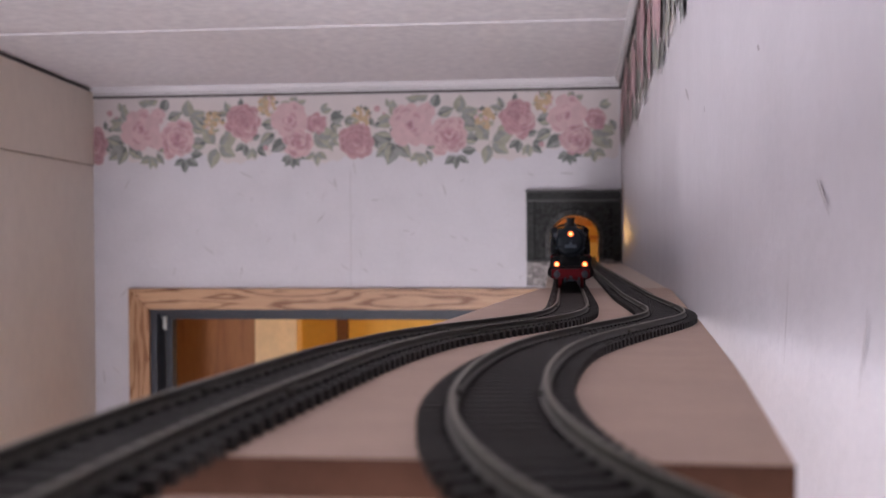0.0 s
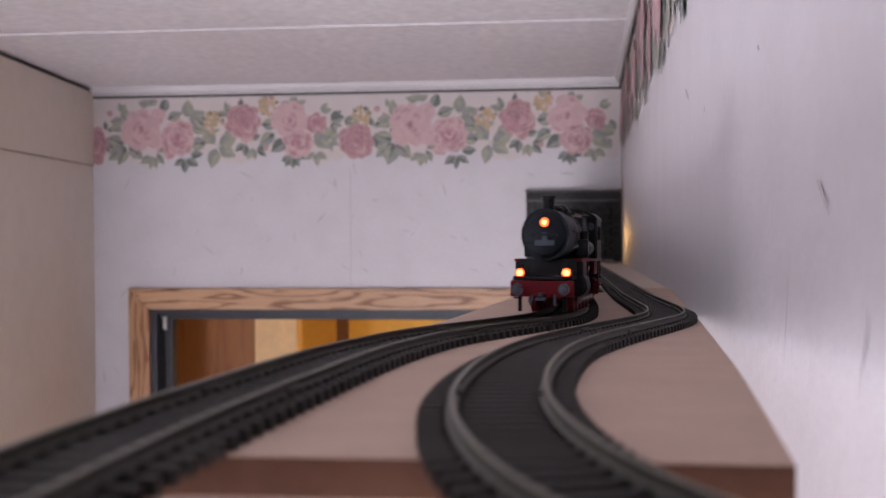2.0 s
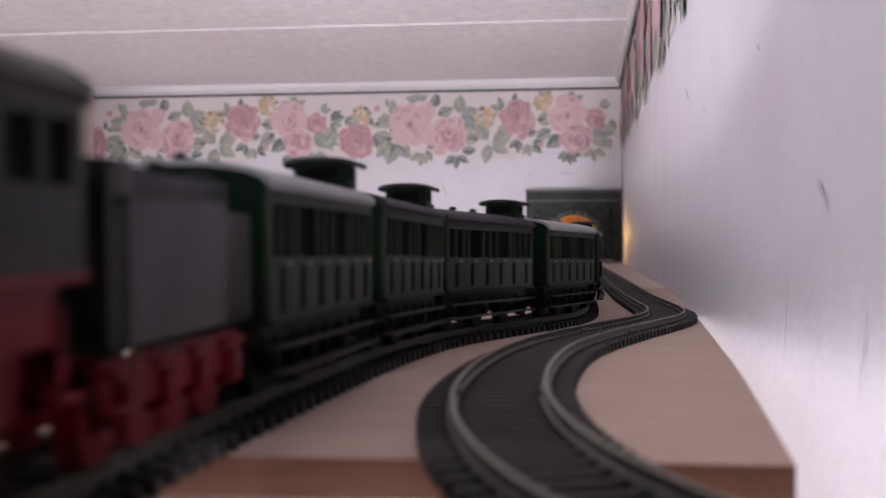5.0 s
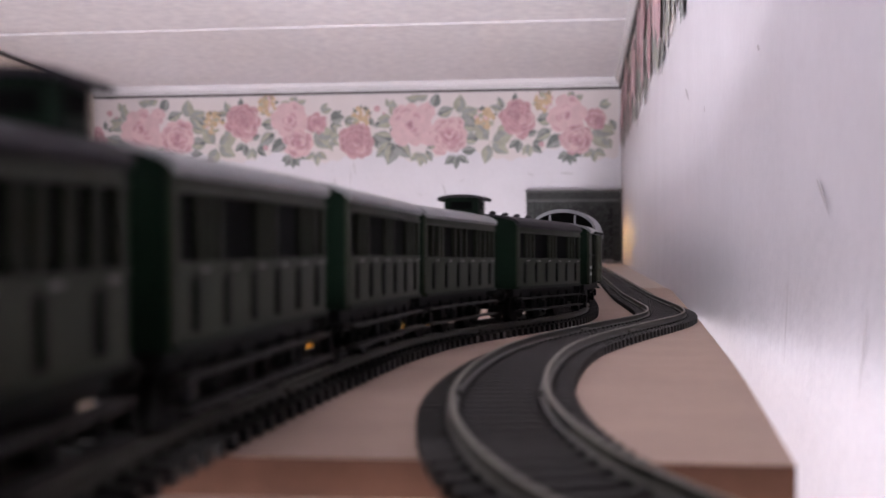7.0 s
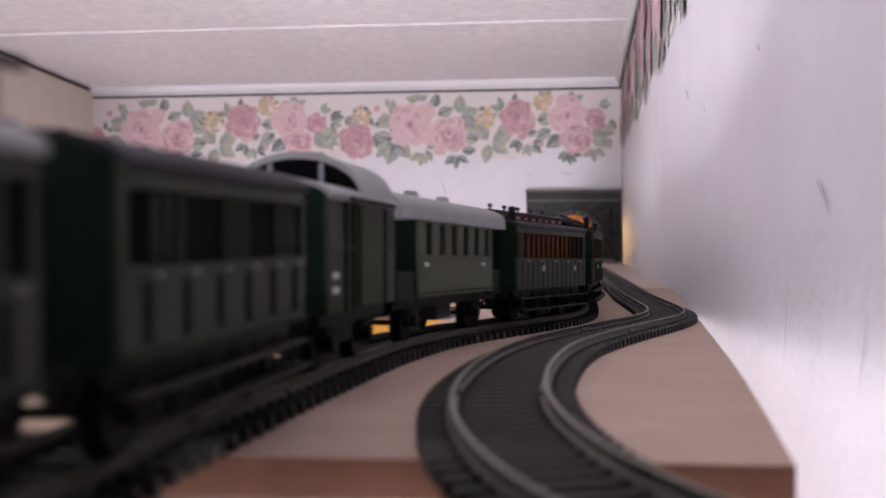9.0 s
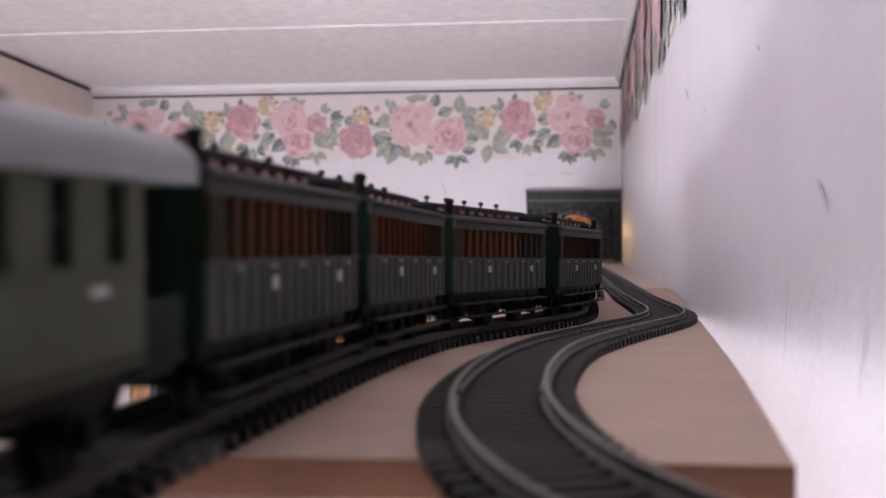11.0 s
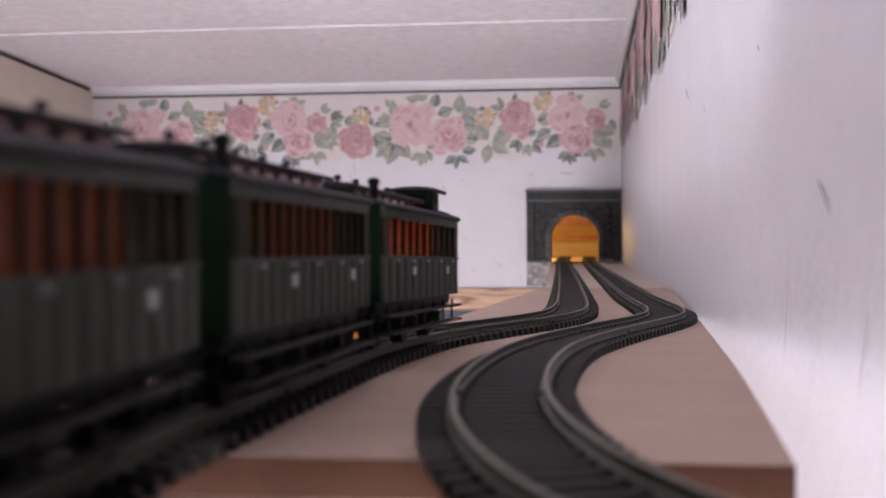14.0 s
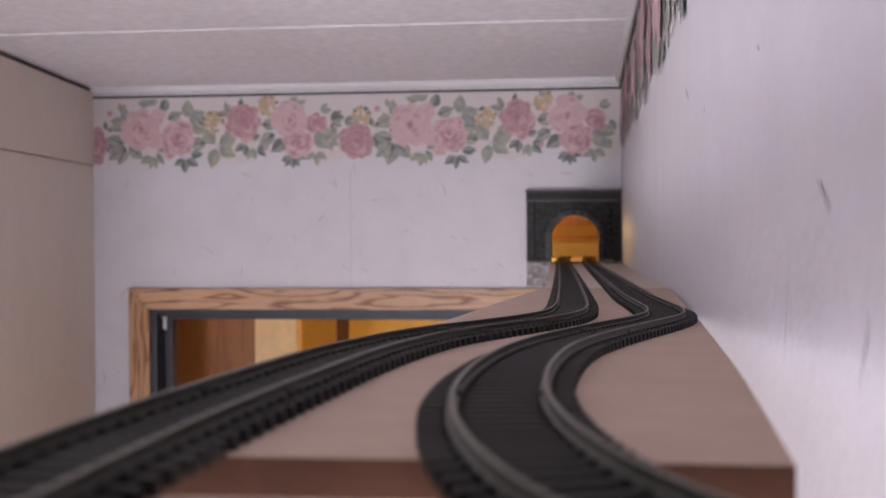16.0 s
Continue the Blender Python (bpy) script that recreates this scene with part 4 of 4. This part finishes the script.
def underframe(th, L, boards, axles):
    part("sole_bar", box(B(), (0, 0, 0.0112), (0.0270, L - 0.003, 0.0030), 0.0004), M_UNDER, th)
    for sx in (-1, 1):
        if boards:
            part("footboard", box(B(), (sx * 0.0158, 0, 0.0092), (0.0030, L - 0.002, 0.0006)), M_TIE, th)
            part("footboard", box(B(), (sx * 0.0162, 0, 0.0048), (0.0032, L - 0.002, 0.0006)), M_TIE, th)
            for k in range(7):
                part("board_hanger", box(B(), (sx * 0.0152, -L / 2 + 0.006 + k * (L - 0.012) / 6, 0.0078), (0.0006, 0.0009, 0.0070)), M_UNDER, th, "", False)
        for y in axles:
            bm = B()
            box(bm, (sx * 0.0122, y, 0.0058), (0.0022, 0.0040, 0.0036), 0.0006)
            box(bm, (sx * 0.0114, y, 0.0085), (0.0008, 0.0085, 0.0050), 0.0004)
            for k in range(3):
                box(bm, (sx * 0.0124, y, 0.0086 + k * 0.0005), (0.0012, 0.0120 - k * 0.003, 0.0004))
            part("axle_guard", bm, M_UNDER, th)
        bm = tube(B(), (sx * 0.0090, -0.012, 0.0075), (sx * 0.0090, 0.010, 0.0075), 0.0022, seg=14) if sx > 0 else box(B(), (sx * 0.008, 0.0, 0.0072), (0.006, 0.018, 0.0045), 0.0006)
        part("gas_tank" if sx > 0 else "battery_box", bm, M_UNDER, th)
        for out in (-1, 1):
            bumper(th, out * (L / 2 - 0.0015), 0.0108, sx * 0.0097, out, M_UNDER)
    for out in (-1, 1):
        bm = box(B(), (0, out * (L / 2 + 0.0025), 0.0075), (0.0030, 0.0090, 0.0014), 0.0004)
        part("coupler", bm, M_UNDER, th)
    for y in axles:
        wheelset(th, y, 0.0054, M_UNDER, TURNING)


def arc_roof(w, edge, rise, over=0.0008, n=15):
    up = [((w / 2 + over) * math.cos(a), edge + rise * math.sin(a)) for a in np.linspace(0, math.pi, n)]
    return up + [(x * 0.97, z - 0.0009) for x, z in up[::-1]]


SIDE_B, SIDE_T = 0.0128, 0.0368


def shell(th, L, w, mat_side, mat_end, mat_up, layout, sill, head, mat_post=None, hollow=False):
    """Body sides with real window openings: layout gives (centre, width) of each opening."""
    for sx in (-1, 1):
        x = sx * (w / 2 - 0.0005)
        part("side_lower", box(B(), (x, 0, (SIDE_B + sill) / 2), (0.0010, L, sill - SIDE_B), 0.0002), mat_side, th)
        part("frieze", box(B(), (x, 0, (head + SIDE_T) / 2), (0.0010, L, SIDE_T - head), 0.0002), mat_up, th)
        edges = [-L / 2] + [e for c, ww in layout for e in (c - ww / 2, c + ww / 2)] + [L / 2]
        for a, b in zip(edges[0::2], edges[1::2]):
            if b - a > 1e-5:
                part("window_post", box(B(), (x, (a + b) / 2, (sill + head) / 2), (0.0010, b - a, head - sill)), mat_post or mat_up, th, "", False)
        part("waist_rail", box(B(), (sx * (w / 2 + 0.0001), 0, sill - 0.0004), (0.0006, L, 0.0007)), mat_side, th)
    for out in (-1, 1):
        top = [((w / 2 - 0.001) * math.cos(a), SIDE_T + 0.0040 * math.sin(a)) for a in np.linspace(0, math.pi, 11)]
        part("end_wall", prism(B(), [(w / 2 - 0.001, SIDE_B), *top, (-w / 2 + 0.001, SIDE_B)], out * (L / 2 - 0.0012), out * (L / 2 - 0.0002)), mat_end, th, "dark green end wall")
        for sx in (-1, 1):
            part("end_rail", box(B(), (sx * 0.006, out * (L / 2 + 0.0002), 0.025), (0.0006, 0.0006, 0.020)), mat_end, th)
    part("floor_pan", box(B(), (0, 0, SIDE_B + 0.0005), (w - 0.002, L - 0.002, 0.001)), M_UNDER, th)
    if hollow:
        return
    part("partition", box(B(), (0, 0, (SIDE_B + SIDE_T) / 2), (0.0010, L - 0.003, SIDE_T - SIDE_B - 0.001)), M_UNDER, th)


def panes(th, L, w, layout, sill, head, mats):
    for sx in (-1, 1):
        for i, (c, ww) in enumerate(layout):
            part("window_pane", box(B(), (sx * (w / 2 - 0.0012), c, (sill + head) / 2), (0.0003, ww, head - sill)), mats[i % len(mats)] if sx < 0 else M_GLASS, th, "", False)


def hut(th, y, x):
    """Raised brakeman's cabin at one side of the roof."""
    h = part("brakeman_cabin", box(B(), (x, y, 0.0412), (0.0125, 0.0090, 0.0090), 0.0005), M_ENDGREEN, th, "raised dark green brakeman's cabin")
    bm = prism(B(), arc_roof(0.0150, 0.0452, 0.0014), y - 0.0062, y + 0.0062)
    for v in bm.verts:
        v.co.x += x
    part("cabin_roof", bm, M_ROOFDARK, h)
    for sx in (-1, 1):
        part("cabin_window", box(B(), (x + sx * 0.0063, y, 0.0428), (0.0003, 0.0052, 0.0026)), M_GLASS, h)
    part("cabin_window", box(B(), (x, y + 0.0046, 0.0428), (0.0080, 0.0003, 0.0026)), M_GLASS, h)


def compartment_coach(L, cabin, vents, bright):
    th = thing("compartment_coach", "dark green model compartment coach with grey roof" + (" and brakeman's cabin" if cabin else ""), "railway coach", "coaches of the train")
    w, sill, head = 0.0320, 0.0245, 0.0338
    widths = (6.0, 3.2, 3.2, 17.0, 3.2, 3.2, 19.0, 3.2, 3.2, 8.0) if not cabin else (5.0, 5.0, 5.0, 3.2, 12.0, 5.0, 5.0, 12.0, 3.2, 5.0, 5.0)
    unit = 0.96 * L / (sum(widths) + 1.1 * (len(widths) - 1))
    layout, at = [], -0.48 * L
    for ww in widths:
        layout.append((at + ww * unit / 2, ww * unit))
        at += (ww + 1.1) * unit
    shell(th, L, w, M_GREYGREEN, M_ENDGREEN, M_GREYGREEN, layout, sill, head)
    panes(th, L, w, layout, sill, head, [M_GLASS])
    for sx in (-1, 1):
        for k in range(6):
            y = -0.41 * L + k * 0.164 * L
            bm = box(B(), (sx * (w / 2 + 0.0001), y, 0.0188), (0.0004, 0.0022, 0.0056))
            for z in (0.0160, 0.0216):
                tube(bm, (sx * (w / 2 - 0.0001), y, z), (sx * (w / 2 + 0.0003), y, z), 0.0011, seg=12)
            part("door_slot", bm, M_SLOT, th)
            part("door_handle", box(B(), (sx * (w / 2 + 0.0006), y - 0.03 * L, 0.0234), (0.0005, 0.0014, 0.0005)), M_STEEL, th)
        part("lower_rail", box(B(), (sx * (w / 2 + 0.0001), 0, SIDE_B + 0.0006), (0.0008, L, 0.0010)), M_GREEN, th)
        part("frieze_line", box(B(), (sx * (w / 2 + 0.0001), 0, head + 0.0004), (0.0006, L, 0.0005)), M_GREYSIDE, th)
    part("roof", prism(B(), arc_roof(w, SIDE_T, 0.0042), -L / 2 - 0.0008, L / 2 + 0.0008), M_ROOF if bright else M_ROOFDARK, th)
    for k in range(vents):
        y = -0.36 * L + k * 0.72 * L / max(1, vents - 1)
        bm = tube(B(), (0.004, y, 0.0402), (0.004, y, 0.0422), 0.0009, seg=10)
        ball(bm, (0.004, y, 0.0424), 0.0014, (1, 1.2, 0.6))
        part("roof_lamp", bm, M_ROOFDARK, th)
    if cabin:
        hut(th, -L / 2 + 0.0060, -0.0065)
    underframe(th, L, True, (-0.33 * L, 0.0, 0.33 * L))
    return th


def baggage_van(L):
    th = thing("baggage_van", "dark green model baggage van with a raised arched lookout roof", "railway coach", "coaches of the train")
    w, sill, head = 0.0320, 0.0265, 0.0345
    layout = [(0.38 * L, 0.0060), (-0.40 * L, 0.0060)]
    shell(th, L, w, M_GREYGREEN, M_ENDGREEN, M_GREYGREEN, layout, sill, head)
    panes(th, L, w, layout, sill, head, [M_GLASS])
    for sx in (-1, 1):
        part("sliding_door", box(B(), (sx * (w / 2 + 0.0006), -0.03 * L, 0.0245), (0.0010, 0.0230, 0.0225), 0.0003), M_GREYGREEN, th)
        for k in range(7):
            part("door_batten", box(B(), (sx * (w / 2 + 0.0013), -0.03 * L - 0.0095 + k * 0.0032, 0.0245), (0.0005, 0.0014, 0.0215)), M_PALEGREEN, th)
        part("door_rail", box(B(), (sx * (w / 2 + 0.0013), -0.05 * L, 0.0365), (0.0008, 0.045, 0.0010)), M_UNDER, th)
        for z in (0.0175, 0.0205):
            part("lettering_bar", box(B(), (sx * (w / 2 + 0.0002), 0.43 * L, z), (0.0004, 0.0034, 0.0013)), M_BARS, th)
        for y in (-0.30 * L, 0.20 * L, 0.30 * L):
            part("side_rib", box(B(), (sx * (w / 2 + 0.0003), y, 0.0245), (0.0008, 0.0012, 0.0230)), M_GREEN, th)
    part("roof", prism(B(), arc_roof(w, SIDE_T, 0.0042), -L / 2 - 0.0008, L / 2 + 0.0008), M_ROOF, th)
    rows = [((w / 2) * math.cos(a), 0.0378 + 0.0105 * math.sin(a)) for a in np.linspace(0.05, math.pi - 0.05, 19)]
    look_out = part("lookout_roof", prism(B(), rows + [(x * 0.93, 0.0378 + (z - 0.0378) * 0.84) for x, z in rows[::-1]], -0.495 * L, 0.02 * L), M_ROOF, th, "arched grey lookout roof")
    inner = [(x * 0.93, 0.0378 + (z - 0.0378) * 0.84) for x, z in rows]
    for y in (-0.49 * L, 0.012 * L):
        part("lookout_glass", prism(B(), inner, y, y + 0.0005), M_GLASS, look_out)
        for x in (-0.006, 0.006):
            part("glazing_bar", box(B(), (x, y + 0.0004, 0.0415), (0.0009, 0.0010, 0.0080)), M_ROOF, look_out)
    underframe(th, L, False, (-0.27 * L, 0.27 * L))
    return th


def round_roof_coach(L):
    th = thing("passenger_coach", "pale green model coach with six windows and rounded grey roof", "railway coach", "coaches of the train")
    w, sill, head = 0.0325, 0.0250, 0.0342
    b = L - 0.036
    layout = [(-0.41 * b + k * 0.160 * b, 0.0062) for k in range(6)]
    shell(th, b, w, M_PALEGREEN, M_ENDGREEN, M_PALEGREEN, layout, sill, head)
    panes(th, L, w, layout, sill, head, [M_GLASS])
    for sx in (-1, 1):
        for c, ww in layout:
            part("window_frame", box(B(), (sx * (w / 2 - 0.0008), c, 0.0300), (0.0003, ww + 0.0006, 0.0007)), M_UNDER, th)
        for y in (-0.35 * b, 0.42 * b):
            part("lettering_bar", box(B(), (sx * (w / 2 + 0.0001), y, 0.0222), (0.0003, 0.0038, 0.0010)), M_BARS, th)
        part("lower_line", box(B(), (sx * (w / 2 + 0.0001), 0, 0.0140), (0.0004, b, 0.0004)), M_UNDER, th)
    top = [(w / 2 + 0.0006, SIDE_T - 0.002)] + [((w / 2 + 0.0006) * math.cos(a), SIDE_T + 0.0065 * math.sin(a) ** 0.8) for a in np.linspace(0.02, math.pi - 0.02, 19)] + [(-w / 2 - 0.0006, SIDE_T - 0.002)]
    part("roof", prism(B(), top, -L / 2 - 0.0008, L / 2 + 0.0008), M_ROOF, th)
    for y in (-0.3 * L, 0.0, 0.3 * L):
        bm = prism(B(), [(-0.002, 0.0430), (0.002, 0.0430), (0.0013, 0.0456), (-0.0013, 0.0456)], y - 0.003, y + 0.003)
        part("roof_vent", bm, M_ROOF, th)
    for out in (-1, 1):
        part("platform", box(B(), (0, out * (L / 2 - 0.009), 0.0120), (0.0300, 0.018, 0.0012), 0.0003), M_UNDER, th)
        for sx in (-1, 1):
            part("platform_rail", box(B(), (sx * 0.0148, out * (L / 2 - 0.0095), 0.0165), (0.0006, 0.017, 0.0075)), M_ENDGREEN, th)
    underframe(th, L, False, (-0.29 * L, 0.29 * L))
    return th


def clerestory_coach(L, cabin, lit, strong):
    th = thing("clerestory_coach", "grey-green model coach with raised clerestory roof and lit windows" + (" and cabin" if cabin else ""), "railway coach", "coaches of the train")
    w, sill, head = 0.0320, 0.0245, 0.0340
    n = 13 if not cabin else 10
    layout = [(-0.45 * L + (k + 0.5) * 0.90 * L / n, 0.90 * L / n * (0.90 if k % 3 else 0.82)) for k in range(n)]
    shell(th, L, w, M_GREYSIDE, M_ENDGREEN, M_GREYSIDE, layout, sill, head, M_POST, True)
    for sx in (-1, 1):
        for c, ww in layout:
            part("window_pane", box(B(), (sx * (w / 2 - 0.0012), c, (sill + head) / 2), (0.0003, ww, head - sill)), M_PANE, th, "", False)
    # compartments: a wall along the far aisle, bulkheads, seats, one lamp
    mid = (SIDE_B + SIDE_T) / 2
    part("aisle_wall", box(B(), (0.0060, 0, mid), (0.0008, L - 0.004, SIDE_T - SIDE_B - 0.001)), M_CABIN, th, "brown inner wall", False)
    part("inner_ceiling", box(B(), (-0.0045, 0, SIDE_T - 0.0004), (0.0200, L - 0.004, 0.0006)), M_CABIN, th, "", False)
    for y in lit[1:]:
        part("bulkhead", box(B(), (-0.0045, y * L, mid), (0.0196, 0.0008, SIDE_T - SIDE_B - 0.002)), M_CABIN, th, "brown bulkhead", False)
    for k in range(7):
        part("seat", box(B(), (-0.0045, (-0.42 + k * 0.14) * L, 0.0175), (0.0180, 0.0020, 0.0080), 0.0004), M_CABIN, th, "", False)
    part("lamp_bulb", ball(B(), (-0.0050, lit[0] * L, 0.0217), 0.0013), M_BULB if strong else M_BULB_DIM, th, "glowing orange bulb")
    for sx in (-1, 1):
        for k in range(n + 1):
            part("side_batten", box(B(), (sx * (w / 2 + 0.0002), -0.45 * L + k * 0.90 * L / n, 0.0188), (0.0003, 0.0003, 0.0112)), M_GREYGREEN, th)
        for k in range(5):
            part("door_handle", box(B(), (sx * (w / 2 + 0.0006), -0.38 * L + k * 0.19 * L, 0.0232), (0.0005, 0.0020, 0.0006)), M_STEEL, th)
        part("class_plate", box(B(), (sx * (w / 2 + 0.0006), -0.3 * L, 0.0205), (0.0004, 0.0016, 0.0022)), M_BARS, th)
        part("class_plate", box(B(), (sx * (w / 2 + 0.0006), 0.18 * L, 0.0205), (0.0004, 0.0016, 0.0022)), M_BARS, th)
    part("roof", prism(B(), arc_roof(w, SIDE_T, 0.0026), -L / 2 - 0.0008, L / 2 + 0.0008), M_ROOFDARK, th)
    part("clerestory", box(B(), (0, 0, 0.0405), (0.0130, L - 0.010, 0.0030), 0.0003), M_ROOFDARK, th)
    part("clerestory_roof", prism(B(), arc_roof(0.0155, 0.0420, 0.0010), -L / 2 + 0.003, L / 2 - 0.003), M_ROOFDARK, th)
    # roof panes on one side glow by material, not from the bulb below
    for k in range(9):
        for sx in (-1, 1):
            part("clerestory_light", box(B(), (sx * 0.0066, -0.4 * L + k * 0.1 * L, 0.0405), (0.0003, 0.0052, 0.0016)), M_GLOWPANE if sx < 0 else M_GLASS, th)
    for k in range(5):
        bm = tube(B(), (0, -0.36 * L + k * 0.18 * L, 0.0428), (0, -0.36 * L + k * 0.18 * L, 0.0446), 0.0005, seg=8)
        ball(bm, (0, -0.36 * L + k * 0.18 * L, 0.0448), 0.0010, (1, 1, 0.8))
        part("roof_vent", bm, M_ROOFDARK, th)
    bm = tube(B(), (-0.0125, L / 2 - 0.0030, 0.0365), (-0.0125, L / 2 - 0.0030, 0.0425), 0.0012, seg=12)
    ball(bm, (-0.0125, L / 2 - 0.0030, 0.0428), 0.0016, (1, 1, 0.7))
    part("tail_lamp_post", bm, M_UNDER, th)
    if cabin:
        hut(th, -L / 2 + 0.012, -0.0050)
    underframe(th, L, True, (-0.34 * L, 0.0, 0.34 * L))
    return th


def put(th, front, length):
    """Remember a vehicle: how far its front is behind the engine's lamps, its length."""
    TRAIN.append((th, front, length))


put(loco(), 0.009, 0.098)
put(tender(), 0.1115, 0.063)
FRONTS = (0.1775, 0.2751, 0.3669, 0.4739, 0.5767, 0.6746, 0.7792, 0.8827, 0.967, 1.1024, 1.2146, 1.331, 1.4436, 1.5581, 1.6741)
LENGTHS = (0.0809, 0.0778, 0.0895, 0.0825, 0.0842, 0.0832, 0.0857, 0.0674, 0.1264)
HUTS = (1, 1, 1, 0, 0, 1, 0)
for i in range(7):
    put(compartment_coach(LENGTHS[i], HUTS[i], 0 if i == 5 else 5 if i == 6 else 4, i in (0, 3, 4, 5)), FRONTS[i], LENGTHS[i])
put(baggage_van(LENGTHS[7]), FRONTS[7], LENGTHS[7])
put(round_roof_coach(LENGTHS[8]), FRONTS[8], LENGTHS[8])
# lamp and bulkheads of each lit coach, as shares of its length
LIGHTS = ((0.10, -0.30, 0.33), (0.02, -0.26, 0.40), (0.16, -0.20, 0.36), (0.08, -0.28, 0.38), (0.05, -0.24, 0.30), (0.02, -0.18, 0.42))
for i in range(6):
    ln = 0.0960 if i < 5 else 0.0985
    put(clerestory_coach(ln, i == 5, LIGHTS[i], i in (1, 5)), FRONTS[9 + i], ln)


# ---- what moves ----
RUN_T = np.arange(-1.0, 17.01, 0.05)
RUN_S = np.interp(RUN_T, (-1.0, 0.0, 1.5, 2.0, 2.5, 3.0, 4.0, 6.5, 7.5, 8.5, 9.0, 11.5, 12.5, 13.0, 14.0, 15.0, 15.5, 17.0),
                  (1.9654, 1.7874, 1.517, 1.4265, 1.3415, 1.2555, 1.0841, 0.6595, 0.4870, 0.3257, 0.2490, -0.1132, -0.2615, -0.3361, -0.4840, -0.6330, -0.7062, -0.926))
RUN_S = np.convolve(np.pad(RUN_S, 8, "reflect", reflect_type="odd"), np.hanning(17) / np.hanning(17).sum(), "valid")


def head(t):
    """Arc length at which the engine's lamps stand at t seconds."""
    return float(np.interp(t, RUN_T, RUN_S))


def stand(front, length, t):
    """Pose of a vehicle on the line, set by two points near its ends."""
    s0 = head(t) + front
    a, b = along(LEFT_S, LEFT, s0 + 0.18 * length), along(LEFT_S, LEFT, s0 + 0.82 * length)
    d = a - b
    yaw, pitch = math.degrees(math.atan2(-d.x, d.y)), math.degrees(math.atan2(d.z, math.hypot(d.x, d.y)))
    return Matrix.Translation((a + b) / 2) @ pose(0, 0, 0, 0, 0, yaw) @ pose(0, 0, 0, pitch, 0, 0)


def motions():
    for i, (th, front, length) in enumerate(TRAIN):
        shift = pose(0, length / 2, 0) if i == 0 else Matrix()
        walk(th, [(k / 10, stand(front, length, k / 10) @ shift) for k in range(161)])
    for ob, y, r in TURNING:
        step = 2 if r > 0.006 else 1
        walk(ob, [(k / 30, pose(0, y, r) @ pose(0, 0, 0, math.degrees((head(k / 30) - head(0)) / r), 0, 0)) for k in range(0, 481, step)])
    for ob, x, y, r, crank in RODS:
        rows = []
        for k in range(0, 481, 2):
            a = (head(k / 30) - head(0)) / r
            rows.append((k / 30, pose(x, y - crank * math.sin(a), r + crank * math.cos(a))))
        walk(ob, rows)


motions()
